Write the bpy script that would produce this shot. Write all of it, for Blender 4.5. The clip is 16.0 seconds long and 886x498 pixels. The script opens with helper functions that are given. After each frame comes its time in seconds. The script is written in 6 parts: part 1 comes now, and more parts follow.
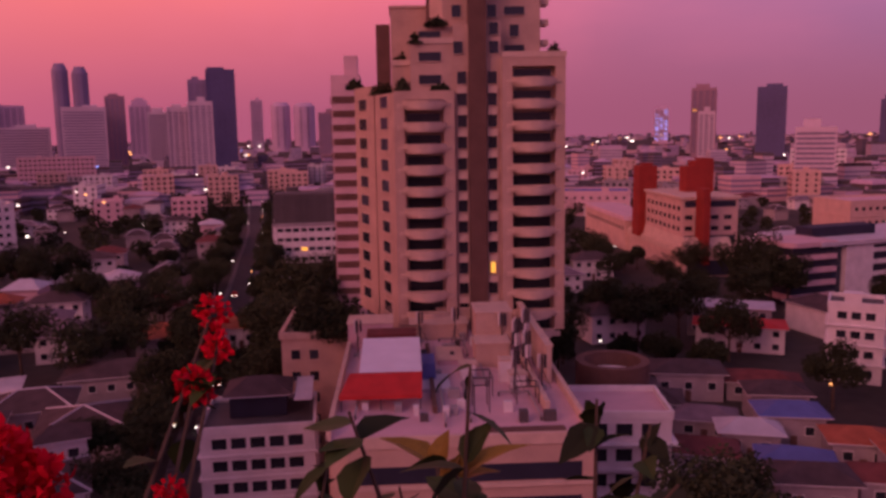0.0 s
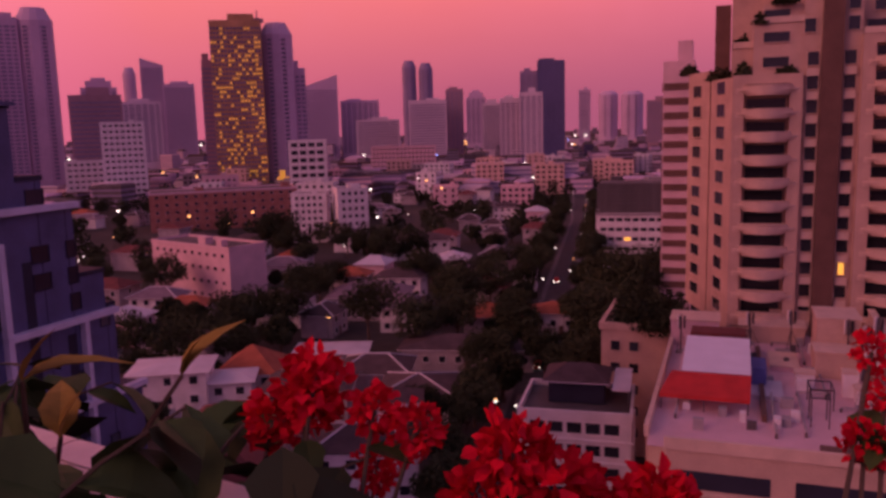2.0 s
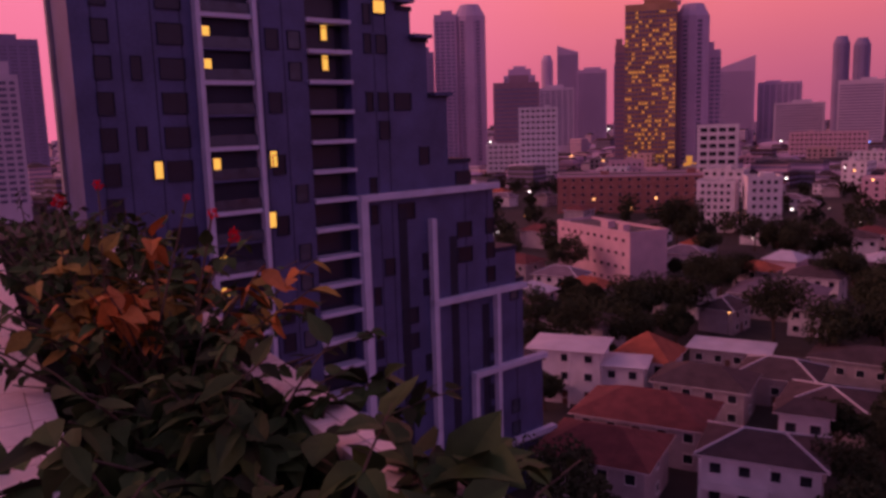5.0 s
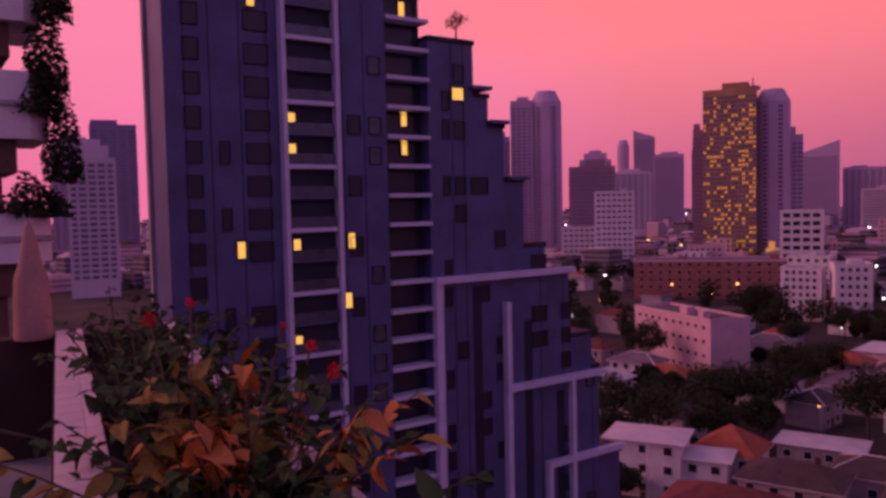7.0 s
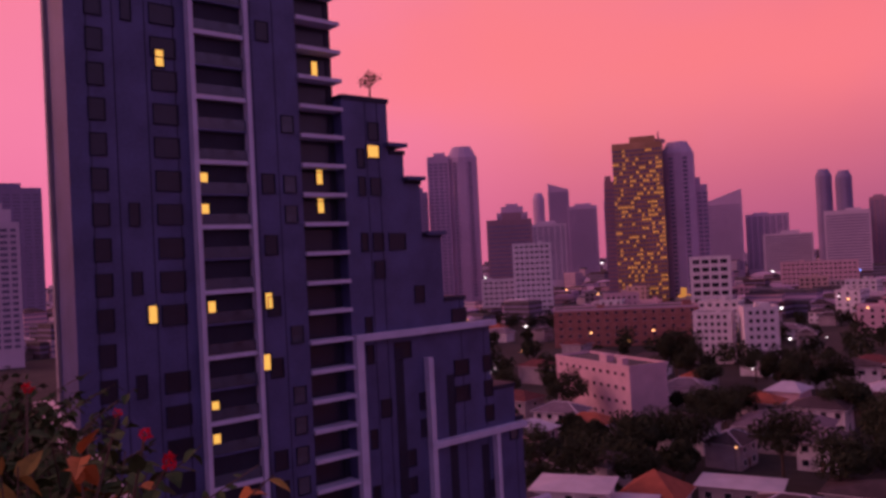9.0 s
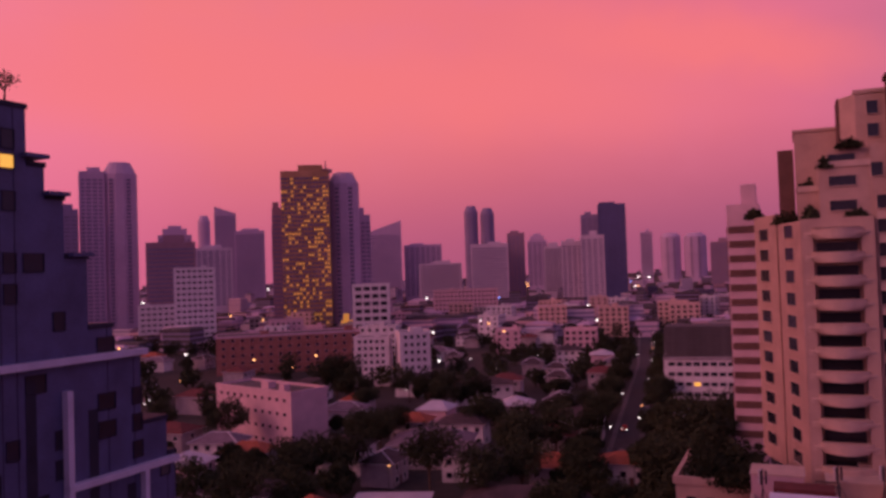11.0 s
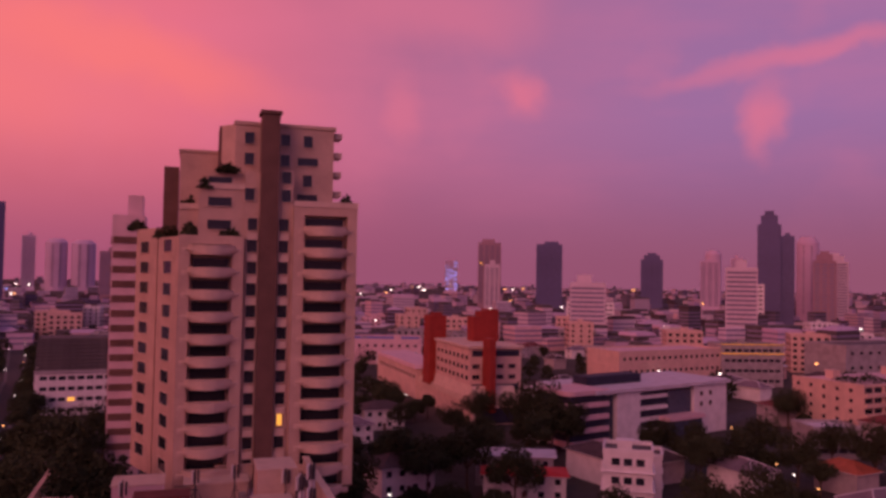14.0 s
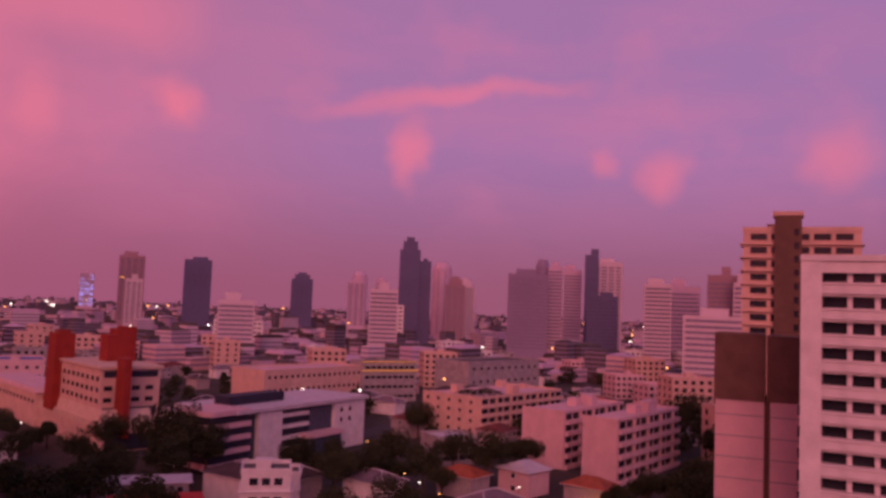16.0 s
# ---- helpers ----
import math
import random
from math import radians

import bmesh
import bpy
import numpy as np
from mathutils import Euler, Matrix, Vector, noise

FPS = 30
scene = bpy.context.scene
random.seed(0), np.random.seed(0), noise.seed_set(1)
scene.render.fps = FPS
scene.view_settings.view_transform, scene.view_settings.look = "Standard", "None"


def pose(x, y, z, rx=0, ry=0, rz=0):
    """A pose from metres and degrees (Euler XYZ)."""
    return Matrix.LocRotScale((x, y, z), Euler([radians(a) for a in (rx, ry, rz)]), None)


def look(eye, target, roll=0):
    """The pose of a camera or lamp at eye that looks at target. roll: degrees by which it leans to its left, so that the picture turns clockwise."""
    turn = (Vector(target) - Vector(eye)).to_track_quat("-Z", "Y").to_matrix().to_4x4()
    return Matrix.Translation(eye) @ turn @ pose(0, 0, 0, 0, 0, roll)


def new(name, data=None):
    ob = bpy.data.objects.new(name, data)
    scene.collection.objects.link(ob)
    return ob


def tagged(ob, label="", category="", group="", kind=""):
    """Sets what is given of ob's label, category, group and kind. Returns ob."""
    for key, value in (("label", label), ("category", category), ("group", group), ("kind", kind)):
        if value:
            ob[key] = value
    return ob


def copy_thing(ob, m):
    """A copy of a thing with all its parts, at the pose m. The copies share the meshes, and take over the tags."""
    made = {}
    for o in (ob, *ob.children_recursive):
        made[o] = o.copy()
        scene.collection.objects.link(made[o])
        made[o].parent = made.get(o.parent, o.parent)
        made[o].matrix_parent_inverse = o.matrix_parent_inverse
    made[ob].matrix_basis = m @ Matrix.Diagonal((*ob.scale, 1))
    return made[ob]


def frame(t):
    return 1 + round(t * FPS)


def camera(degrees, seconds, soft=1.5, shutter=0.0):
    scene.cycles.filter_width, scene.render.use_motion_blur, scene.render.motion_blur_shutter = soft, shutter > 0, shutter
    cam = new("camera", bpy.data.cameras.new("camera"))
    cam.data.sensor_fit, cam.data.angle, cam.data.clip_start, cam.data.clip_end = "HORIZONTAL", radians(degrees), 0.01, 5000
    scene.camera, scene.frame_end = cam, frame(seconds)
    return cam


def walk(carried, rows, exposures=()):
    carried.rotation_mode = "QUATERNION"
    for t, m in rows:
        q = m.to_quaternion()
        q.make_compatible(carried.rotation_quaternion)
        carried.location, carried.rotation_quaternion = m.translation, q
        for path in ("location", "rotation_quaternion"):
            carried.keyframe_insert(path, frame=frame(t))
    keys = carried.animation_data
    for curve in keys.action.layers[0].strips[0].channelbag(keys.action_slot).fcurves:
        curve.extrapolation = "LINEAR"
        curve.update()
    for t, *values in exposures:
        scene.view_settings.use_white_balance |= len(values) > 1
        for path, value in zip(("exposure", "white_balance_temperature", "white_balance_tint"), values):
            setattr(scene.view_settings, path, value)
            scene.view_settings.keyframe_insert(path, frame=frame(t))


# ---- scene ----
cam = camera(57.5, 16.0, soft=3.1)
# seconds, x, y, z, yaw, pitch, roll
ROWS = [
    (0.0, -0.204, -0.364, 47.946, -0.01, -8.32, 0.84),
    (0.5, -0.300, -0.401, 47.947, 0.08, -8.36, 0.66),
    (1.0, -0.452, -0.394, 47.972, 4.51, -8.33, 1.01),
    (1.5, -0.585, -0.327, 47.976, 13.90, -8.44, 1.55),
    (2.0, -0.710, -0.251, 47.971, 22.61, -8.63, 1.51),
    (2.5, -0.816, -0.213, 47.959, 29.36, -8.90, 1.49),
    (3.0, -0.897, -0.313, 48.016, 33.21, -9.13, 1.55),
    (3.5, -1.057, -0.271, 48.044, 35.46, -9.30, 1.67),
    (4.0, -1.132, -0.278, 48.117, 38.18, -9.37, 1.81),
    (4.5, -1.272, -0.257, 48.166, 45.27, -9.11, 1.99),
    (5.0, -1.391, -0.233, 48.231, 50.65, -8.92, 1.71),
    (7.5, -1.701, -0.139, 48.355, 56.77, -1.59, 1.39),
    (8.0, -1.723, -0.092, 48.361, 56.75, -0.21, 2.28),
    (10.5, -1.190, 0.240, 48.406, 32.98, 1.07, 1.95),
    (11.0, -1.012, 0.301, 48.407, 26.98, 1.57, 1.92),
    (11.5, -0.787, 0.353, 48.414, 20.27, 1.82, 1.85),
    (12.0, -0.502, 0.424, 48.407, 12.65, 1.82, 1.91),
    (12.5, -0.260, 0.474, 48.382, 6.21, 1.81, 1.59),
    (13.0, -0.069, 0.498, 48.371, 1.14, 1.93, 1.17),
    (13.5, 0.204, 0.490, 48.337, -6.49, 2.00, 0.56),
    (14.0, 0.499, 0.436, 48.314, -14.39, 2.06, -1.03),
    (14.5, 0.764, 0.340, 48.308, -21.81, 2.52, -1.38),
    (15.0, 0.961, 0.232, 48.324, -28.13, 3.04, -1.78),
    (15.5, 1.139, 0.100, 48.335, -34.24, 3.62, -2.06),
    (16.0, 1.261, -0.009, 48.347, -38.78, 4.07, -2.27),
]
walk(cam, [(t, pose(x, y, z, 90 + pitch, roll, yaw)) for t, x, y, z, yaw, pitch, roll in ROWS],
     [(0.0, 0.12, 6700, 10), (2.0, 0.1, 6650, 10), (3.5, 0.04, 6450, 10), (5.0, 0.08, 6200, 10), (7.5, 0.12, 5750, 10), (8.0, 0.1, 5750, 10), (10.5, -0.04, 6000, 10),
      (12.5, -0.12, 6350, 10), (14.5, -0.02, 6600, 10), (16.0, 0.08, 6700, 10)])

# ---------------------------------------------------------------- sky and light
EYE = 48.0
world = bpy.data.worlds.new("dusk_sky")
scene.world = world
world.use_nodes = True
wt = world.node_tree
wt.nodes.clear()


def wn(kind, operation=None, smooth=False, colour=False):
    n = wt.nodes.new(kind)
    if operation:
        n.operation = operation
    if smooth:
        n.interpolation_type = "SMOOTHSTEP"
    if colour:
        n.data_type = "RGBA"
    return n


def ramp(n, stops):
    el = n.color_ramp.elements
    while len(el) < len(stops):
        el.new(0.5)
    for e, (p, c) in zip(el, stops):
        e.position, e.color = p, (*c, 1)
    return n


def wl(a, b):
    wt.links.new(a, b)


w_co = wn("ShaderNodeTexCoord")
w_sep = wn("ShaderNodeSeparateXYZ")
wl(w_co.outputs["Generated"], w_sep.inputs[0])
# how far a direction turns towards the sunset (1) or away from it (-1)
w_dot = wn("ShaderNodeVectorMath", operation="DOT_PRODUCT")
w_dot.inputs[1].default_value = (-0.94, 0.34, 0.0)
wl(w_co.outputs["Generated"], w_dot.inputs[0])
w_u = wn("ShaderNodeMapRange")
w_u.inputs[1].default_value, w_u.inputs[2].default_value = -0.6, 1.0
wl(w_dot.outputs["Value"], w_u.inputs[0])
low = ramp(wn("ShaderNodeValToRGB"), [
    (0.0, (0.30, 0.09, 0.16)), (0.3, (0.31, 0.09, 0.17)), (0.55, (0.35, 0.09, 0.175)),
    (0.78, (0.43, 0.095, 0.185)), (0.93, (0.60, 0.12, 0.215)), (1.0, (0.86, 0.17, 0.31))])
high = ramp(wn("ShaderNodeValToRGB"), [
    (0.0, (0.34, 0.165, 0.38)), (0.25, (0.36, 0.16, 0.36)), (0.45, (0.47, 0.15, 0.29)),
    (0.62, (0.82, 0.17, 0.25)), (0.8, (0.91, 0.19, 0.21)), (0.92, (0.94, 0.21, 0.225)), (1.0, (0.95, 0.22, 0.36))])
wl(w_u.outputs[0], low.inputs[0])
wl(w_u.outputs[0], high.inputs[0])
w_el = wn("ShaderNodeMapRange", smooth=True)
w_el.inputs[1].default_value, w_el.inputs[2].default_value = 0.0, 0.21
wl(w_sep.outputs["Z"], w_el.inputs[0])
w_mix = wn("ShaderNodeMix", colour=True)
wl(w_el.outputs[0], w_mix.inputs["Factor"])
wl(low.outputs[0], w_mix.inputs["A"])
wl(high.outputs[0], w_mix.inputs["B"])
# long soft banks of pink cloud
w_map = wn("ShaderNodeMapping")
w_map.inputs["Scale"].default_value = (2.0, 2.0, 7.5)
w_map.inputs["Rotation"].default_value = (0.05, -0.12, 0.3)
wl(w_co.outputs["Generated"], w_map.inputs[0])
w_noise = wn("ShaderNodeTexNoise")
w_noise.inputs["Scale"].default_value, w_noise.inputs["Detail"].default_value = 1.7, 5.0
w_noise.inputs["Roughness"].default_value = 0.5
wl(w_map.outputs[0], w_noise.inputs["Vector"])
w_cl = ramp(wn("ShaderNodeValToRGB"), [(0.45, (0, 0, 0)), (0.72, (1, 1, 1))])
wl(w_noise.outputs["Fac"], w_cl.inputs[0])
w_cm = wn("ShaderNodeMath", operation="MULTIPLY")
wl(w_cl.outputs[0], w_cm.inputs[0])
wl(w_el.outputs[0], w_cm.inputs[1])
w_cs = wn("ShaderNodeMath", operation="MULTIPLY")
w_cs.inputs[1].default_value = 0.2
wl(w_cm.outputs[0], w_cs.inputs[0])
w_cmix = wn("ShaderNodeMix", colour=True)
wl(w_cs.outputs[0], w_cmix.inputs["Factor"])
wl(w_mix.outputs["Result"], w_cmix.inputs["A"])
w_cmix.inputs["B"].default_value = (0.86, 0.19, 0.32, 1)
# overhead the sky is already deep dusk
w_puff = wn("ShaderNodeTexNoise")
w_puff.inputs["Scale"].default_value, w_puff.inputs["Detail"].default_value = 8.5, 3.0
wl(w_co.outputs["Generated"], w_puff.inputs["Vector"])
w_pr = ramp(wn("ShaderNodeValToRGB"), [(0.56, (0, 0, 0)), (0.76, (1, 1, 1))])
wl(w_puff.outputs["Fac"], w_pr.inputs[0])
w_pm = wn("ShaderNodeMath", operation="MULTIPLY")
w_pm.inputs[1].default_value = 0.2
wl(w_pr.outputs[0], w_pm.inputs[0])
w_pe = wn("ShaderNodeMath", operation="MULTIPLY")
wl(w_pm.outputs[0], w_pe.inputs[0])
wl(w_el.outputs[0], w_pe.inputs[1])
w_pmix = wn("ShaderNodeMix", colour=True)
wl(w_pe.outputs[0], w_pmix.inputs["Factor"])
wl(w_cmix.outputs["Result"], w_pmix.inputs["A"])
w_pmix.inputs["B"].default_value = (0.80, 0.19, 0.30, 1)
# the single clouds that catch the light: degrees left of north and up, half width and half height in degrees, tilt, how strong
CLOUDS = [(-20.0, 12.8, 1.4, 2.1, 0.0, 0.6), (-36.6, 10.8, 1.7, 2.6, 0.0, 0.6), (-49.8, 9.9, 1.5, 1.5, 0.0, 0.4), (-53.9, 9.4, 1.7, 1.9, 0.0, 0.5),
          (-64.5, 10.1, 2.6, 2.3, 0.0, 0.45), (-11.6, 11.6, 1.6, 2.2, 0.0, 0.35), (-38.5, 14.7, 10.5, 0.9, 0.13, 0.5), (-14.0, 18.5, 8.0, 3.0, -0.1, 0.4),
          (9.0, 14.6, 13.0, 2.4, -0.2, 0.75), (24.0, 12.5, 18.0, 3.6, -0.06, 0.55), (48.0, 14.0, 16.0, 4.5, 0.1, 0.6)]
w_fray = wn("ShaderNodeTexNoise")
w_fray.inputs["Scale"].default_value, w_fray.inputs["Detail"].default_value = 10.0, 4.0
wl(w_co.outputs["Generated"], w_fray.inputs["Vector"])
w_fc = wn("ShaderNodeVectorMath", operation="MULTIPLY_ADD")
w_fc.inputs[1].default_value, w_fc.inputs[2].default_value = (0.10, 0.10, 0.06), (-0.05, -0.05, -0.03)
wl(w_fray.outputs["Color"], w_fc.inputs[0])
w_dir = wn("ShaderNodeVectorMath", operation="ADD")
wl(w_co.outputs["Generated"], w_dir.inputs[0])
wl(w_fc.outputs[0], w_dir.inputs[1])
cloud_sky = w_pmix.outputs["Result"]
for c_az, c_el, c_w, c_h, c_tilt, c_k in CLOUDS:
    ca, ce, hw, hh = radians(c_az), radians(c_el), radians(c_w), radians(c_h)
    ahead = Vector((-math.sin(ca) * math.cos(ce), math.cos(ca) * math.cos(ce), math.sin(ce)))
    side = Vector((math.cos(ca), math.sin(ca), 0))
    rise = side.cross(ahead)
    side, rise = side * math.cos(c_tilt) + rise * math.sin(c_tilt), rise * math.cos(c_tilt) - side * math.sin(c_tilt)
    w_join = wn("ShaderNodeCombineXYZ")
    for slot, axis in enumerate((side / hw, rise / hh, ahead * 4)):
        w_d = wn("ShaderNodeVectorMath", operation="DOT_PRODUCT")
        w_d.inputs[1].default_value = axis
        wl(w_dir.outputs[0], w_d.inputs[0])
        w_s = wn("ShaderNodeMath", operation="SUBTRACT")
        w_s.inputs[1].default_value = axis.dot(ahead)
        wl(w_d.outputs["Value"], w_s.inputs[0])
        wl(w_s.outputs[0], w_join.inputs[slot])
    w_len = wn("ShaderNodeVectorMath", operation="LENGTH")
    wl(w_join.outputs[0], w_len.inputs[0])
    w_fall = wn("ShaderNodeMapRange", smooth=True)
    for slot, value in enumerate((0.15, 1.35, c_k, 0.0)):
        w_fall.inputs[slot + 1].default_value = value
    wl(w_len.outputs["Value"], w_fall.inputs[0])
    w_one = wn("ShaderNodeMix", colour=True)
    wl(w_fall.outputs[0], w_one.inputs["Factor"])
    wl(cloud_sky, w_one.inputs["A"])
    w_one.inputs["B"].default_value = (0.86, 0.19, 0.28, 1) if c_az < 0 else (1.0, 0.205, 0.20, 1)
    cloud_sky = w_one.outputs["Result"]
w_top = wn("ShaderNodeMapRange", smooth=True)
w_top.inputs[1].default_value, w_top.inputs[2].default_value = 0.40, 0.75
wl(w_sep.outputs["Z"], w_top.inputs[0])
w_tmix = wn("ShaderNodeMix", colour=True)
wl(w_top.outputs[0], w_tmix.inputs["Factor"])
wl(cloud_sky, w_tmix.inputs["A"])
w_tmix.inputs["B"].default_value = (0.155, 0.105, 0.215, 1)
w_bg = wn("ShaderNodeBackground")
w_bg.inputs["Strength"].default_value = 1.0
wl(w_tmix.outputs["Result"], w_bg.inputs["Color"])
w_out = wn("ShaderNodeOutputWorld")
wl(w_bg.outputs[0], w_out.inputs["Surface"])

# the afterglow that fills from behind the balcony
glow = bpy.data.lights.new("afterglow", "SUN")
glow.energy, glow.angle, glow.color = 1.2, radians(36), (1.0, 0.37, 0.37)
glow_ob = new("afterglow", glow)
glow_ob.matrix_world = look((-92, -104, 66), (0, 0, 0))


# ---------------------------------------------------------------- materials
def material(name, colour, rough=0.8, vary=0.25, scale=1.0, bump=0.15, metal=0.0, grain=14.0, spec=0.4, per_object=0.0):
    """A wall-like surface: base colour with stains at two scales and a fine relief, in metres."""
    m = bpy.data.materials.new(name)
    m.use_nodes = True
    nt = m.node_tree
    b = nt.nodes["Principled BSDF"]
    b.inputs["Roughness"].default_value, b.inputs["Metallic"].default_value = rough, metal
    b.inputs["Specular IOR Level"].default_value = spec
    co = nt.nodes.new("ShaderNodeNewGeometry") if per_object < 0 else nt.nodes.new("ShaderNodeTexCoord")
    vec = co.outputs["Position"] if per_object < 0 else co.outputs["Object"]
    big = nt.nodes.new("ShaderNodeTexNoise")
    big.inputs["Scale"].default_value, big.inputs["Detail"].default_value = scale, 4
    fine = nt.nodes.new("ShaderNodeTexNoise")
    fine.inputs["Scale"].default_value, fine.inputs["Detail"].default_value = scale * grain, 3
    nt.links.new(vec, big.inputs["Vector"])
    nt.links.new(vec, fine.inputs["Vector"])
    add = nt.nodes.new("ShaderNodeMath")
    add.operation = "MULTIPLY_ADD"
    add.inputs[1].default_value = 0.4
    nt.links.new(fine.outputs["Fac"], add.inputs[0])
    nt.links.new(big.outputs["Fac"], add.inputs[2])
    fac = add.outputs[0]
    if per_object > 0:
        info = nt.nodes.new("ShaderNodeObjectInfo")
        pa = nt.nodes.new("ShaderNodeMath")
        pa.operation = "MULTIPLY_ADD"
        pa.inputs[1].default_value = per_object
        nt.links.new(info.outputs["Random"], pa.inputs[0])
        nt.links.new(fac, pa.inputs[2])
        fac = pa.outputs[0]
    r = nt.nodes.new("ShaderNodeValToRGB")
    lo = tuple(max(0, c * (1 - vary)) for c in colour)
    hi = tuple(min(1, c * (1 + vary)) for c in colour)
    top = 0.95 + max(0, per_object)
    r.color_ramp.elements[0].position, r.color_ramp.elements[0].color = 0.42, (*lo, 1)
    r.color_ramp.elements[1].position, r.color_ramp.elements[1].color = min(1.0, top), (*hi, 1)
    nt.links.new(fac, r.inputs[0])
    nt.links.new(r.outputs[0], b.inputs["Base Color"])
    if bump:
        bu = nt.nodes.new("ShaderNodeBump")
        bu.inputs["Strength"].default_value, bu.inputs["Distance"].default_value = bump, 0.02
        nt.links.new(fine.outputs["Fac"], bu.inputs["Height"])
        nt.links.new(bu.outputs[0], b.inputs["Normal"])
    return m


def glass(name, colour=(0.02, 0.022, 0.03), rough=0.12):
    m = material(name, colour, rough, 0.5, 0.7, 0, spec=0.5, per_object=0.3)
    return m


def lamp_material(name, colour, strength):
    m = bpy.data.materials.new(name)
    m.use_nodes = True
    b = m.node_tree.nodes["Principled BSDF"]
    b.inputs["Base Color"].default_value = (*colour, 1)
    b.inputs["Emission Color"].default_value = (*colour, 1)
    b.inputs["Emission Strength"].default_value = strength
    return m


CREAM = material("cream_render", (0.53, 0.37, 0.30), 0.85, 0.16, 0.35)
CREAM_B = material("cream_balcony", (0.62, 0.46, 0.38), 0.85, 0.14, 0.6)
BROWN = material("brown_render", (0.14, 0.075, 0.06), 0.8, 0.25, 0.4)
GLASS = glass("dark_glass")
SGLASS = glass("slate_window_glass", (0.010, 0.012, 0.028), 0.3)
GLASS_B = glass("blue_glass", (0.05, 0.06, 0.09), 0.1)
WHITE = material("white_paint", (0.72, 0.66, 0.68), 0.8, 0.15, 0.4)
PINKW = material("pink_paint", (0.65, 0.43, 0.47), 0.85, 0.12, 0.3)
GREYW = material("grey_concrete", (0.34, 0.30, 0.32), 0.9, 0.25, 0.35)
BRICKW = material("red_brick_wall", (0.36, 0.15, 0.12), 0.9, 0.25, 0.4)
CLAD = material("slate_cladding", (0.085, 0.093, 0.205), 0.5, 0.3, 0.25, 0.1)
# dark trim and joints; also the painted shade of recesses and openings
CLAD_D = material("dark_trim_and_shade", (0.022, 0.023, 0.045), 0.7, 0.3, 0.3)
BARW = material("white_concrete_bar", (0.60, 0.58, 0.74), 0.8, 0.12, 0.5)
ROOFG = material("roof_felt", (0.10, 0.085, 0.09), 0.9, 0.35, 0.3)
ROOFL = material("pale_roof_sheet", (0.55, 0.50, 0.56), 0.7, 0.15, 0.3)
TILE_R = material("red_roof_tile", (0.15, 0.04, 0.04), 0.85, 0.35, 0.5)
TILE_O = material("orange_roof_tile", (0.34, 0.09, 0.05), 0.85, 0.3, 0.5)
TILE_D = material("dark_roof_tile", (0.07, 0.045, 0.05), 0.85, 0.35, 0.5)
TILE_P = material("mauve_roof_tile", (0.19, 0.135, 0.17), 0.85, 0.25, 0.5)
AWN_R = material("red_awning", (0.50, 0.03, 0.03), 0.75, 0.2, 0.6)
AWN_W = material("white_awning", (0.78, 0.76, 0.86), 0.7, 0.06, 0.4)
AWN_B = material("blue_awning", (0.10, 0.12, 0.34), 0.7, 0.2, 0.4)
ORANGE = material("orange_paint", (0.27, 0.028, 0.02), 0.8, 0.2, 0.3)
PEACH = material("peach_paint", (0.62, 0.42, 0.36), 0.85, 0.15, 0.3)
ASPHALT = material("asphalt", (0.05, 0.045, 0.05), 0.9, 0.35, 0.4, per_object=-1)
PAVE = material("pavement_concrete", (0.13, 0.11, 0.115), 0.9, 0.3, 0.5, per_object=-1)
GROUND = material("town_ground", (0.045, 0.038, 0.034), 0.95, 0.6, 0.03, 0.0, grain=9, per_object=-1)
LEAF = material("tree_leaf", (0.038, 0.044, 0.024), 0.95, 0.6, 0.25, 0, grain=5, per_object=0.25, spec=0.05)
LEAF_N = material("shrub_leaf", (0.045, 0.07, 0.022), 0.6, 0.6, 5.0, 0.1, grain=6, per_object=0.2, spec=0.15)
LEAF_Y = material("yellow_leaf", (0.24, 0.155, 0.03), 0.6, 0.5, 6.0, 0.1, per_object=0.2, spec=0.2)
LEAF_O = material("orange_leaf", (0.44, 0.15, 0.035), 0.55, 0.45, 5.0, 0.1, per_object=0.2)
BARK = material("bark", (0.10, 0.07, 0.05), 0.9, 0.4, 1.0)
PETAL = material("red_petal", (0.62, 0.006, 0.03), 0.8, 0.3, 9.0, 0.05, per_object=0.2, spec=0.1)
TILE_W = material("coping_tile", (0.74, 0.60, 0.60), 0.35, 0.2, 3.0, 0.05, per_object=0.15)
GROUT = material("tile_joint", (0.05, 0.03, 0.03), 0.9, 0.3, 3.0)
SOIL = material("planter_soil", (0.03, 0.022, 0.018), 0.95, 0.4, 5.0)
STONE = material("finial_stone", (0.42, 0.24, 0.20), 0.8, 0.25, 4.0)
STEEL = material("dark_steel", (0.10, 0.09, 0.10), 0.5, 0.3, 2.0, metal=0.6)
# SKY_A to SKY_D and FARWIN: distance haze mixed into the base colours
SKY_A = material("hazed_mauve_facade", (0.56, 0.40, 0.54), 0.8, 0.14, 0.02, 0)
SKY_B = material("hazed_slate_facade", (0.27, 0.215, 0.345), 0.7, 0.18, 0.02, 0)
SKY_C = material("hazed_pale_facade", (0.62, 0.50, 0.58), 0.8, 0.12, 0.02, 0)
SKY_D = material("hazed_brown_facade", (0.35, 0.22, 0.27), 0.8, 0.18, 0.02, 0)
FARWIN = glass("hazed_window_glass", (0.15, 0.125, 0.20), 0.5)
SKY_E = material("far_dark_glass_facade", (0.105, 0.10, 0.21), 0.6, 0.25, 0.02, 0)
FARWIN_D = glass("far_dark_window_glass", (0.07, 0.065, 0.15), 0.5)
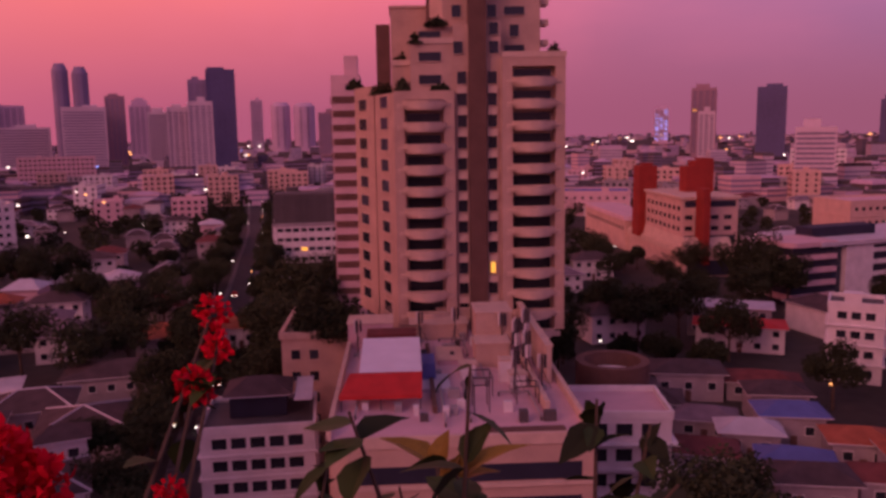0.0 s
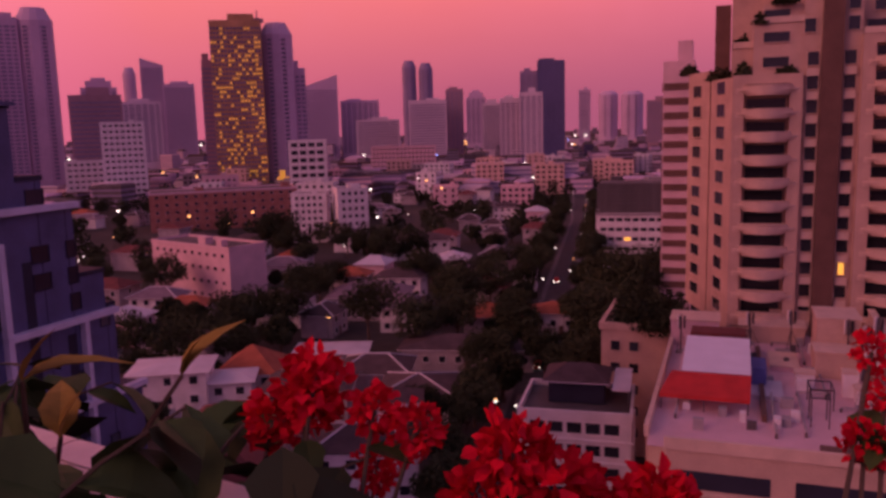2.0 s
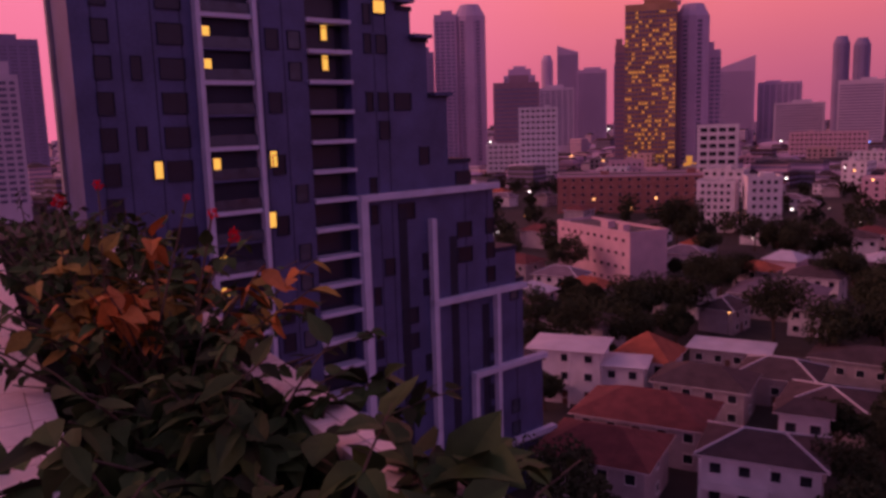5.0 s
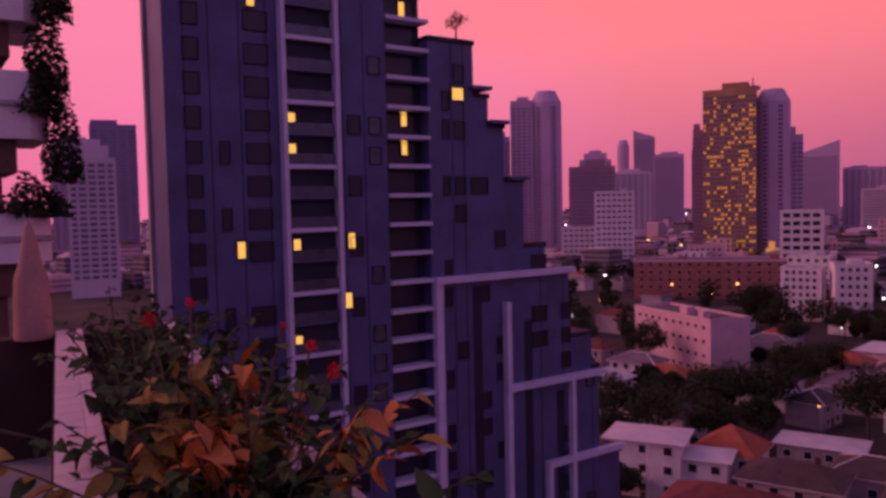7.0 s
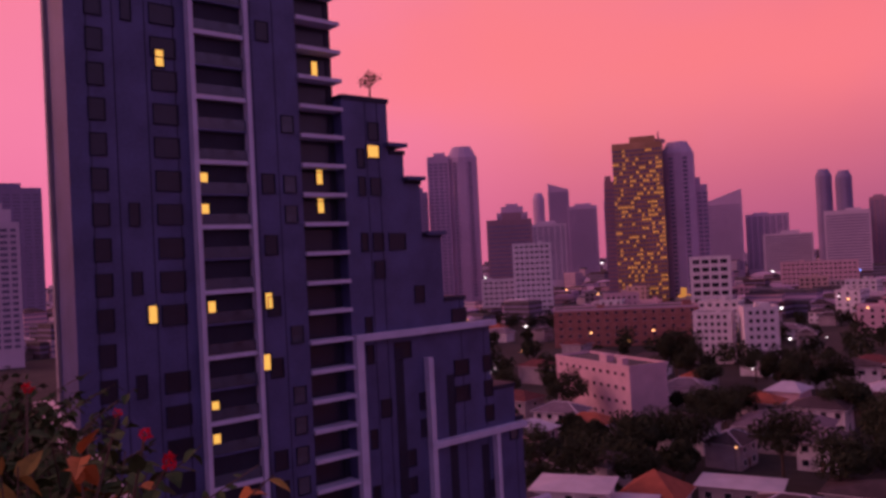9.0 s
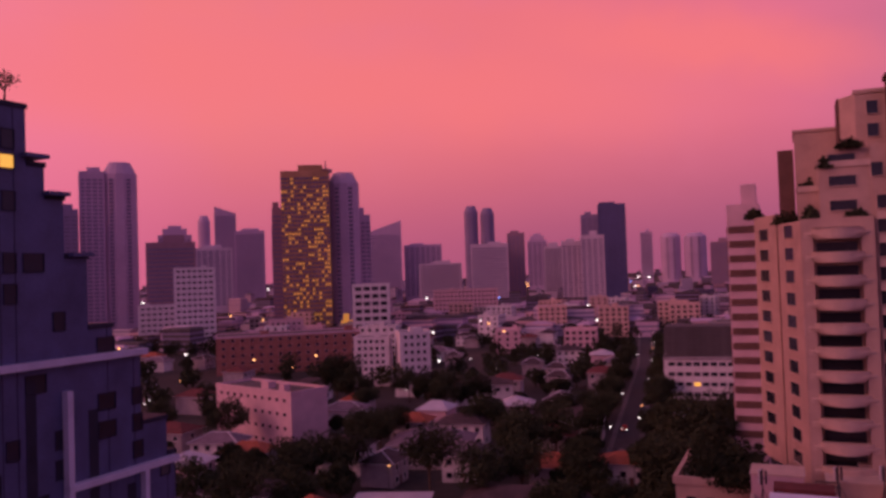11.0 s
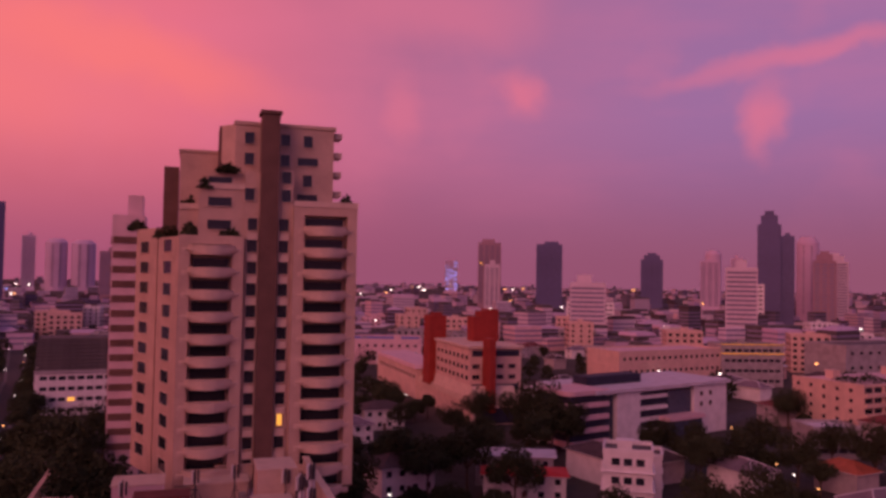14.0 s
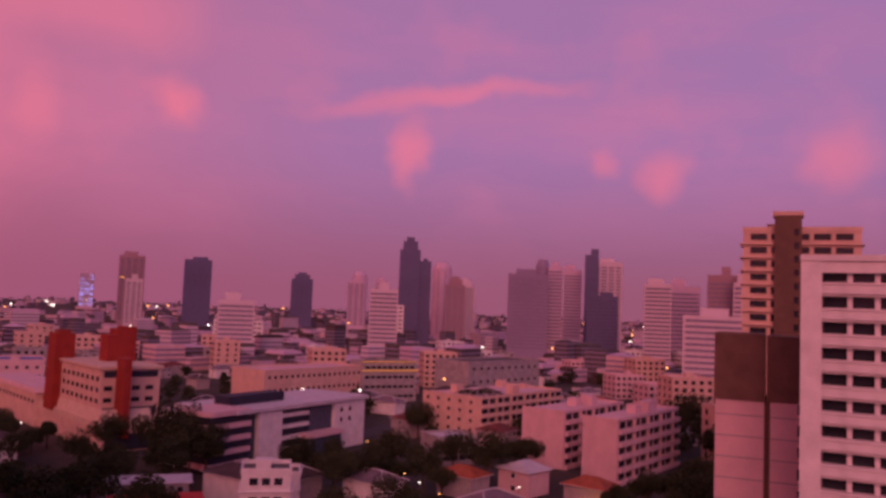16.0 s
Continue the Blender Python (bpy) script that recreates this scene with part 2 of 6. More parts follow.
GOLDW = material("gold_lit_facade", (0.42, 0.24, 0.13), 0.7, 0.3, 0.05, 0)
LIT_Y = lamp_material("lit_window", (1.0, 0.50, 0.08), 0.9)
LIT_G = lamp_material("gold_facade_light", (1.0, 0.48, 0.08), 0.32)
BULB_W = lamp_material("white_street_light", (1.0, 0.86, 0.78), 3.0)
BULB_O = lamp_material("orange_street_light", (1.0, 0.42, 0.14), 2.5)
BULB_B = lamp_material("blue_sign_light", (0.25, 0.35, 1.0), 1.6)
BULB_R = lamp_material("red_tail_light", (1.0, 0.05, 0.04), 3.0)
HOUSE_W = material("house_wall", (0.36, 0.30, 0.32), 0.85, 0.25, 0.4, per_object=0.15)


# ---------------------------------------------------------------- building blocks
class Geo:
    """Collects boxes, prisms and quads into one mesh."""

    def __init__(self):
        self.v, self.f, self.m = [], [], []

    def box(self, x0, x1, y0, y1, z0, z1, mi=0):
        n = len(self.v)
        self.v += [(x0, y0, z0), (x1, y0, z0), (x1, y1, z0), (x0, y1, z0), (x0, y0, z1), (x1, y0, z1), (x1, y1, z1), (x0, y1, z1)]
        self.f += [tuple(n + i for i in q) for q in ((0, 3, 2, 1), (4, 5, 6, 7), (0, 1, 5, 4), (1, 2, 6, 5), (2, 3, 7, 6), (3, 0, 4, 7))]
        self.m += [mi] * 6
        return self

    def prism(self, poly, z0, z1, mi=0, top=1.0):
        """An upright prism over a polygon that runs counter-clockwise; top scales its upper face."""
        n, k = len(self.v), len(poly)
        cx, cy = sum(p[0] for p in poly) / k, sum(p[1] for p in poly) / k
        self.v += [(x, y, z0) for x, y in poly] + [(cx + (x - cx) * top, cy + (y - cy) * top, z1) for x, y in poly]
        self.f += [tuple(n + i for i in reversed(range(k))), tuple(n + k + i for i in range(k))]
        self.f += [(n + i, n + (i + 1) % k, n + k + (i + 1) % k, n + k + i) for i in range(k)]
        self.m += [mi] * (k + 2)
        return self

    def quad(self, a, b, c, d, mi=0):
        n = len(self.v)
        self.v += [tuple(a), tuple(b), tuple(c), tuple(d)]
        self.f.append((n, n + 1, n + 2, n + 3))
        self.m.append(mi)
        return self

    def tri(self, a, b, c, mi=0):
        n = len(self.v)
        self.v += [tuple(a), tuple(b), tuple(c)]
        self.f.append((n, n + 1, n + 2))
        self.m.append(mi)
        return self

    def tube(self, points, radii, sides=6, mi=0):
        n0 = len(self.v)
        for i, (p, r) in enumerate(zip(points, radii)):
            p = Vector(p)
            a = Vector(points[max(0, i - 1)])
            b = Vector(points[min(len(points) - 1, i + 1)])
            d = (b - a).normalized()
            s = d.cross(Vector((0.3, 0.2, 1)) if abs(d.z) < 0.9 else Vector((1, 0, 0))).normalized()
            t = d.cross(s)
            for k in range(sides):
                ang = 2 * math.pi * k / sides
                self.v.append(tuple(p + r * (s * math.cos(ang) + t * math.sin(ang))))
        for i in range(len(points) - 1):
            for k in range(sides):
                a, b = n0 + i * sides + k, n0 + i * sides + (k + 1) % sides
                self.f.append((a, b, b + sides, a + sides))
                self.m.append(mi)
        self.f.append(tuple(n0 + k for k in reversed(range(sides))))
        self.f.append(tuple(n0 + (len(points) - 1) * sides + k for k in range(sides)))
        self.m += [mi, mi]
        return self

    def mesh(self, name, *mats):
        me = bpy.data.meshes.new(name)
        me.from_pydata(self.v, [], self.f)
        for m in mats:
            me.materials.append(m)
        if len(mats) > 1:
            me.polygons.foreach_set("material_index", self.m)
        me.update()
        return me


def thing(name, x, y, z=0.0, rz=0.0, label="", category="", group="", kind=""):
    ob = new(name)
    ob.empty_display_size = 0.5
    ob.matrix_basis = pose(x, y, z, 0, 0, rz)
    return tagged(ob, label, category, group, kind)


def part(name, data, parent, label="", at=None, kind=""):
    """A mesh under a thing or a part; data: a mesh. at: its pose in the parent."""
    ob = new(name, data)
    ob.parent = parent
    if at is not None:
        ob.matrix_basis = at
    return tagged(ob, label, kind=kind)


def solid(name, data, label="", category="", at=None, kind="", group=""):
    ob = new(name, data)
    if at is not None:
        ob.matrix_basis = at
    return tagged(ob, label, category, group, kind)


WINDOWS = {}


def window_mesh(w, h, frame_mat, pane_mat):
    """A framed window, its pane set back, facing -y, centred on its own origin."""
    key = (round(w, 2), round(h, 2), frame_mat.name, pane_mat.name)
    if key not in WINDOWS:
        g, t = Geo(), 0.09
        g.box(-w / 2, w / 2, -0.03, 0.05, -h / 2, h / 2, 1)
        g.box(-w / 2 - t, -w / 2, -0.12, 0.05, -h / 2 - t, h / 2 + t)
        g.box(w / 2, w / 2 + t, -0.12, 0.05, -h / 2 - t, h / 2 + t)
        g.box(-w / 2, w / 2, -0.12, 0.05, h / 2, h / 2 + t)
        g.box(-w / 2, w / 2, -0.20, 0.05, -h / 2 - t, -h / 2)
        WINDOWS[key] = g.mesh("window", frame_mat, pane_mat)
    return WINDOWS[key]


def facade_windows(parent, side, w, d, z0, floors, fh, bays, ww, wh, frame_mat, pane_mat, margin=1.2, lit=0.0, rnd=random):
    """Windows of one side (front, left, right) of a box-shaped building, each an object."""
    length = w if side == "front" else d
    for k in range(floors):
        for i in range(bays):
            s = -length / 2 + margin + (length - 2 * margin) * (i + 0.5) / bays
            z = z0 + fh * (k + 0.55)
            m = {"front": pose(s, -d / 2, z), "left": pose(-w / 2, -s, z, 0, 0, -90), "right": pose(w / 2, s, z, 0, 0, 90)}[side]
            mat = LIT_Y if rnd.random() < lit else pane_mat
            part("window", window_mesh(ww, wh, frame_mat, mat), parent, at=m)


def block(name, label, x, y, rz, w, d, h, wall, floors, bays, category="building", pane=GLASS, frame_mat=None, ww=1.4, wh=1.4,
          sides=("front",), side_bays=3, ledge=0.25, roof=ROOFG, lit=0.004, heads=1, group="", seed=1, joined=False):
    """A flat-roofed block: walls, storey ledges, parapet, roof, stair head and windows."""
    rnd = random.Random(seed + int(abs(x) * 7 + abs(y) * 3))
    ob = thing(name, x, y, 0, rz, label, category, group)
    part("wall", Geo().box(-w / 2, w / 2, -d / 2, d / 2, 0, h).mesh("wall", wall), ob)
    fh = h / floors
    if ledge:
        me = Geo().box(-w / 2 - ledge, w / 2 + ledge, -d / 2 - ledge, d / 2 + ledge, -0.13, 0.13).mesh("ledge", frame_mat or wall)
        for k in range(1, floors):
            part("storey_ledge", me, ob, at=pose(0, 0, k * fh))
    g = Geo()
    e = 0.15
    for a in ((-w / 2 - e, w / 2 + e, -d / 2 - e, -d / 2 + 0.2), (-w / 2 - e, w / 2 + e, d / 2 - 0.2, d / 2 + e),
              (-w / 2 - e, -w / 2 + 0.2, -d / 2 + 0.2, d / 2 - 0.2), (w / 2 - 0.2, w / 2 + e, -d / 2 + 0.2, d / 2 - 0.2)):
        g.box(*a, h - 0.2, h + 0.9)
    part("parapet", g.mesh("parapet", frame_mat or wall), ob)
    part("roof", Geo().box(-w / 2 + 0.2, w / 2 - 0.2, -d / 2 + 0.2, d / 2 - 0.2, h, h + 0.12).mesh("roof", roof), ob)
    for i in range(heads):
        hw, hd, hh = rnd.uniform(2, 4), rnd.uniform(2, 4), rnd.uniform(1.8, 3)
        hx, hy = rnd.uniform(-w / 2 + 2.5, w / 2 - 2.5), rnd.uniform(-d / 2 + 2.5, d / 2 - 2.5)
        part("stair_head", Geo().box(hx - hw / 2, hx + hw / 2, hy - hd / 2, hy + hd / 2, h + 0.1, h + hh)
             .box(hx - hw / 2 - 0.2, hx + hw / 2 + 0.2, hy - hd / 2 - 0.2, hy + hd / 2 + 0.2, h + hh, h + hh + 0.2).mesh("head", wall), ob)
    if joined:
        g = Geo()
        for k in range(floors):
            for i in range(bays):
                s = -w / 2 + w * (i + 0.5) / bays
                for y in (-d / 2, d / 2):
                    g.box(s - ww / 2, s + ww / 2, y - 0.06, y + 0.06, fh * (k + 0.3), fh * (k + 0.8))
            for i in range(3):
                s = -d / 2 + d * (i + 0.5) / 3
                for x0 in (-w / 2, w / 2):
                    g.box(x0 - 0.06, x0 + 0.06, s - 0.7, s + 0.7, fh * (k + 0.3), fh * (k + 0.8))
        part("window_band", g.mesh("windows", pane), ob, kind="stuff")
        return ob
    for s in sides:
        facade_windows(ob, s, w, d, 0, floors, fh, bays if s == "front" else side_bays, ww, min(wh, fh * 0.6), frame_mat or wall, pane, lit=lit, rnd=rnd)
    return ob


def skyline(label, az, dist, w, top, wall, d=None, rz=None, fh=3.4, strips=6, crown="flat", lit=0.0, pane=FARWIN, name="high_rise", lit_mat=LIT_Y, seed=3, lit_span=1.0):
    """A far tower: body, piers, window bands and a crown. az: degrees to the left of north."""
    rnd = random.Random(seed + int(az * 10 + dist))
    az += 0.22 if az < -10 else 0.0
    x, y = -dist * math.sin(radians(az)), dist * math.cos(radians(az))
    d = d or w * 0.8
    ob = thing(name, x, y, 0, az if rz is None else rz, label + " on the skyline", "tower", "far skyline")
    g = Geo().box(-w / 2, w / 2, -d / 2, d / 2, 0, top)
    if crown == "wedge":
        n = len(g.v)
        g.v[4:8] = [(-w / 2, -d / 2, top * 0.86), (w / 2, -d / 2, top), (w / 2, d / 2, top), (-w / 2, d / 2, top * 0.86)]
    elif crown == "round":
        g = Geo()
        k = 14
        poly = [(w / 2 * math.cos(2 * math.pi * i / k), d / 2 * math.sin(2 * math.pi * i / k)) for i in range(k)]
        g.prism(poly, 0, top * 0.93).prism(poly, top * 0.93, top, top=0.62)
    elif crown == "step":
        g = Geo().box(-w / 2, w / 2, -d / 2, d / 2, 0, top * 0.88).box(-w * 0.36, w * 0.36, -d * 0.36, d * 0.36, top * 0.88, top * 0.96)
        g.box(-w * 0.2, w * 0.2, -d * 0.2, d * 0.2, top * 0.96, top)
    elif crown == "slant":
        g.v[4:8] = [(-w / 2, -d / 2, top), (w / 2, -d / 2, top * 0.93), (w / 2, d / 2, top * 0.93), (-w / 2, d / 2, top)]
    part("wall", g.mesh("wall", wall), ob)
    cap = {"wedge": 0.84, "round": 0.92, "step": 0.86, "slant": 0.91}.get(crown, 0.97) * top
    gw, gl = Geo(), Geo()
    banded = crown != "round" and rnd.random() < 0.5
    if crown == "flat":
        a, b, c = rnd.uniform(-0.2, 0.2) * w, rnd.uniform(0.14, 0.3) * w, rnd.uniform(2.5, 6.5)
        part("roof_plant", Geo().box(a - b, a + b, -d * 0.3, d * 0.3, top, top + c).mesh("plant", wall), ob)
    if not banded and crown != "round" and w > 20:
        for k in (-1, 1):
            part("pier", Geo().box(k * w * 0.47 - 0.9, k * w * 0.47 + 0.9, -d / 2 - 0.9, -d / 2 + 0.4, 0, cap).mesh("pier", wall), ob)
    z = 10.0
    inset = 0.25 if crown != "round" else -w * 0.06
    while z < cap - fh:
        if banded and not lit:
            gw.box(-w * 0.46, w * 0.46, -d / 2 - 0.25, -d / 2 + 0.6, z + fh * 0.35, z + fh * 0.8)
        for i in range(0 if banded and not lit else strips):
            a = -w / 2 + w * (i + 0.14) / strips
            b = -w / 2 + w * (i + 0.86) / strips
            if crown == "round" and abs((a + b) / 2) > w * 0.33:
                continue
            on = rnd.random() < lit and i < strips * lit_span
            (gl if on else gw).box(a, b, -d / 2 - inset, -d / 2 + 0.6, z + fh * 0.3, z + fh * (0.65 if on else 0.8))
        if crown != "round":
            for s in (-1, 1):
                gw.box(s * w / 2 - 0.25, s * w / 2 + 0.25, -d / 2 + d * 0.1, d / 2 - d * 0.1, z + fh * 0.25, z + fh * 0.8)
        z += fh
    if gw.v:
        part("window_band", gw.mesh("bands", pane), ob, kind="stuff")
    if gl.v:
        part("lit_window", gl.mesh("lit", lit_mat), ob, "lit yellow windows", kind="stuff")
    return ob


def polar(az, dist):
    return -dist * math.sin(radians(az)), dist * math.cos(radians(az))


# ---------------------------------------------------------------- ground, street
def build_ground():
    g = Geo()
    rings = [0, 60, 150, 300, 600, 1200, 2400, 4900]
    n = 48
    for a, b in zip(rings, rings[1:]):
        for k in range(n):
            t0, t1 = 2 * math.pi * k / n, 2 * math.pi * (k + 1) / n
            q = [(b * math.cos(t0), b * math.sin(t0), 0), (b * math.cos(t1), b * math.sin(t1), 0), (a * math.cos(t1), a * math.sin(t1), 0), (a * math.cos(t0), a * math.sin(t0), 0)]
            if a == 0:
                g.tri(q[0], q[1], (0, 0, 0))
            else:
                g.quad(*q)
    solid("ground", g.mesh("ground", GROUND), "dark town ground under houses and trees", "ground", kind="structure")


build_ground()
STREET = [(-18.0, 40.0), (-36.5, 112.0), (-62.0, 238.0), (-92.0, 391.0), (-150.0, 640.0)]


def ribbon(points, off0, off1, z):
    g = Geo()
    for (x0, y0), (x1, y1) in zip(points, points[1:]):
        d = Vector((x1 - x0, y1 - y0)).normalized()
        nx, ny = d.y, -d.x
        g.quad((x0 + nx * off0, y0 + ny * off0, z), (x0 + nx * off1, y0 + ny * off1, z), (x1 + nx * off1, y1 + ny * off1, z), (x1 + nx * off0, y1 + ny * off0, z))
    return g


solid("road", ribbon(STREET, -3.2, 3.2, 0.02).mesh("road", ASPHALT), "narrow dark asphalt street between gardens", "road", kind="structure")
for s in (-1, 1):
    g = Geo()
    for (x0, y0), (x1, y1) in zip(STREET, STREET[1:]):
        d = Vector((x1 - x0, y1 - y0)).normalized()
        nx, ny = d.y * s, -d.x * s
        c = [(x0 + nx * 3.2, y0 + ny * 3.2), (x0 + nx * 4.6, y0 + ny * 4.6), (x1 + nx * 4.6, y1 + ny * 4.6), (x1 + nx * 3.2, y1 + ny * 3.2)]
        g.prism(c if s > 0 else c[::-1], 0.0, 0.15)
    solid("pavement", g.mesh("pavement", PAVE), "raised concrete pavement along the street", "pavement", kind="structure")
CROSS = [(-10.0, 205.0), (40.0, 208.0), (95.0, 215.0), (170.0, 255.0), (260.0, 300.0)]
solid("road", ribbon(CROSS, -5, 5, 0.03).mesh("road", ASPHALT), "dark asphalt side road by the orange building", "road", kind="structure")


# ---------------------------------------------------------------- cream apartment tower
def arc_poly(x0, x1, y_back, bulge, n=10):
    """Counter-clockwise outline: straight back, bowed front."""
    pts = [(x0 + (x1 - x0) * i / n, y_back - 0.55 - bulge * math.sin(math.pi * i / n)) for i in range(n + 1)]
    return pts + [(x1, y_back), (x0, y_back)]


def balcony_mesh(w):
    """A bowed slab with a ledge, and the tall parapet in front of it."""
    g = Geo()
    g.prism(arc_poly(-w / 2, w / 2, 0.0, 1.3, 14), -0.06, 0.2)
    g.prism(arc_poly(-w / 2, w / 2, 0.0, 0.2), -0.45, -0.06)
    slab = g.mesh("balcony", CREAM_B)
    g = Geo()
    poly = arc_poly(-w * 0.39, w * 0.39, 0.0, 1.7, 14)
    g.prism([(p[0] * 0.86, p[1]) for p in poly], -0.68, -0.4)
    g.prism(poly, -0.4, 0.5)
    g.prism([(p[0] * 1.03, p[1] - 0.08 if p[1] < -0.2 else p[1]) for p in poly], 0.5, 0.66)
    return slab, g.mesh("parapet", CREAM_B)


def shrub_mesh(name, w, d, h, leaves, size, mat, seed, low=0.0):
    """Many small leaves in a low uneven mound."""
    rnd = random.Random(seed)
    g = Geo()
    for _ in range(leaves):
        while True:
            a, b, c = rnd.uniform(-1, 1), rnd.uniform(-1, 1), rnd.uniform(0, 1)
            lump = 0.75 + 0.35 * math.sin(a * 5 + seed) * math.cos(b * 4 + seed)
            if a * a + b * b + (c / lump) ** 2 < 1:
                break
        p = Vector((a * w / 2, b * d / 2, low + c * h))
        s = size * rnd.uniform(0.5, 1.2)
        u = Vector((rnd.gauss(0, 1), rnd.gauss(0, 1), rnd.gauss(0, 0.6))).normalized()
        v = u.cross(Vector((rnd.gauss(0, 1), rnd.gauss(0, 1), rnd.gauss(0, 1)))).normalized()
        g.quad(p - u * s, p + v * s * 0.5, p + u * s, p - v * s * 0.5)
    return g.mesh(name, mat)


def cream_tower():
    bx, by = polar(-2.35, 116)
    ob = thing("apartment_tower", bx, by, 0, 3.0, "cream stepped high-rise with curved balconies and brown column", "tower")
    B = 18.6
    FH = 3.05
    # the wings, each with its balcony recess between two piers
    part("wing_wall", Geo().box(3.5, 12.6, 1.9, 15, B, 57.9).mesh("wall", CREAM), ob)
    part("wing_wall", Geo().box(-11.6, -3.3, 1.9, 15, B, 53.4).mesh("wall", CREAM), ob)
    part("splayed_wall", Geo().prism([(-14.8, 9.0), (-11.82, 0.0), (-11.82, 15.0), (-14.8, 15.0)], B, 53.4).mesh("wall", CREAM), ob)
    for a, b, z in ((3.5, 5.0, 56.9), (11.2, 12.6, 56.9), (-11.8, -10.4, 52.4), (-4.8, -3.3, 52.4)):
        part("pier", Geo().box(a, b, 0, 1.9, B, z).mesh("pier", CREAM), ob)
    for a, b, z in ((3.5, 12.6, 56.9), (-11.8, -3.3, 52.4)):
        part("lintel", Geo().box(a, b, 0, 1.9, z, z + 1.2).mesh("lintel", CREAM), ob)
    part("middle_wall", Geo().box(-3.3, 3.5, 1.2, 15, B, 62.8).mesh("wall", CREAM), ob)
    part("crown_wall", Geo().prism([(-4.6, 4.0), (9.6, 4.0), (9.6, 17), (-6.4, 17), (-6.4, 6.2)], 50, 69.9).box(-4.8, 9.9, 3.8, 17.2, 69.9, 70.4).mesh("wall", CREAM), ob)
    part("terrace_wall", Geo().box(-9.4, -3.3, 1.4, 14, 53.4, 60.2).box(-8.2, -3.3, 1.9, 13, 60.2, 62.6).box(-12.0, -9.4, 4.0, 14, 53.4, 57.4).mesh("wall", CREAM), ob)
    part("rear_wall", Geo().box(-12.2, -5.8, 16, 26, 40, 67.2).box(-12.4, -5.6, 15.8, 26.2, 67.2, 67.6).mesh("wall", CREAM), ob)
    part("rear_brown_wall", Geo().box(-14.6, -12.4, 18, 26, 40, 65.0).mesh("wall", BROWN), ob)
    part("side_wing_wall", Geo().prism([(-18.4, 20.0), (-15.0, 11.5), (-13.0, 26.0), (-18.4, 26.0)], B, 55.0).mesh("wall", CREAM), ob)
    part("column", Geo().box(-1.15, 1.3, 0.1, 3, B, 71.0).box(-1.4, 1.55, -0.1, 3.4, 71.0, 71.5).mesh("wall", BROWN), ob, "dark brown column up the middle")
    (right, front_r), (left, front_l) = balcony_mesh(7.9), balcony_mesh(7.8)
    door_r = window_mesh(5.5, 2.0, CREAM_B, GLASS)
    door_l = window_mesh(4.9, 2.0, CREAM_B, GLASS)
    small = window_mesh(1.35, 1.75, CREAM_B, GLASS)
    lit = window_mesh(0.7, 1.6, CREAM_B, LIT_Y)
    side_win = window_mesh(3.6, 1.7, CREAM_B, GLASS)
    rnd = random.Random(4)
    k = 0
    while 56.4 - FH * k > B + 1:
        z = 56.4 - FH * k - 1.75
        part("parapet", front_r, part("balcony", right, ob, at=pose(8.1, 0.5, z)))
        part("balcony_door", door_r, ob, at=pose(8.1, 1.88, z + 0.95))
        zl = z - FH
        if zl > B:
            part("parapet", front_l, part("balcony", left, ob, at=pose(-7.55, 0.5, zl)))
            part("balcony_door", door_l, ob, at=pose(-7.6, 1.88, zl + 0.95))
            part("window", side_win, ob, at=pose(-13.3, 4.5, zl + 0.6, 0, 0, -71.6))
            part("window", side_win, ob, at=pose(-16.9, 16.2, zl + 0.6, 0, 0, -68))
        for sx in (-2.1, 2.25):
            part("window", lit if (k == 9 and sx > 0) else small, ob, at=pose(sx, 1.18, z + 0.75))
        part("spandrel", SPAN, ob, at=pose(-2.1, 1.0, z - 0.9))
        part("spandrel", SPAN, ob, at=pose(2.25, 1.0, z - 0.9))
        k += 1
    wide = window_mesh(3.0, 1.2, CREAM_B, GLASS)
    for z in (68.0, 65.0, 62.2, 59.6):
        part("window", small, ob, at=pose(-2.6, 3.98 if z > 62 else 1.18, z))
        part("window", wide if z in (65.0, 59.6) else small, ob, at=pose(5.8, 3.98, z))
        part("window", small, ob, at=pose(2.5, 3.98 if z > 62.8 else 1.18, z))
    part("crown_side", Geo().box(-6.7, -6.4, 6.4, 12, 60, 69.9).mesh("side", BROWN), ob)
    for z in (55.2, 58.4, 61.3):
        part("window", window_mesh(3.2, 1.3, CREAM_B, GLASS), ob, at=pose(-6.6, 1.38 if z < 60 else 1.88, z))
    for i in range(4):
        part("side_balcony", Geo().box(9.9, 11.0, 5, 8, 60.2 + 2.9 * i, 61.0 + 2.9 * i).mesh("balcony", CREAM_B), ob)
    for a, b, c, d, z in ((-9.6, -3.3, 1.2, 1.5, 60.2), (-12.0, -9.4, 3.8, 4.0, 57.4), (3.5, 12.7, -0.1, 0.1, 58.1)):
        part("parapet", Geo().box(a, b, c, d, z, z + 0.8).mesh("parapet", CREAM_B), ob)
    return bx, by


SPAN = Geo().box(-0.75, 0.75, -0.25, 0.2, -0.55, 0.45).mesh("spandrel", CREAM_B)
TX, TY = cream_tower()
TERRACE = [(-10.6, 2.6, 53.6, 2.4, 5, 2.0), (-8.6, 1.6, 60.2, 2.2, 2, 1.6), (-10.8, 5.6, 57.4, 2.4, 3, 2.2), (-5.6, 1.2, 62.6, 3.6, 2, 1.4), (-13.6, 9.5, 53.4, 4.2, 4, 2.2),
           (-5.2, 0.9, 53.6, 3.0, 1.4, 1.2), (11.4, 2.6, 58.0, 2.2, 2.2, 2.6), (-18.4, 21.5, 55.0, 3, 5, 1.8), (6.0, 1.8, 58.0, 4.0, 1.2, 1.0)]
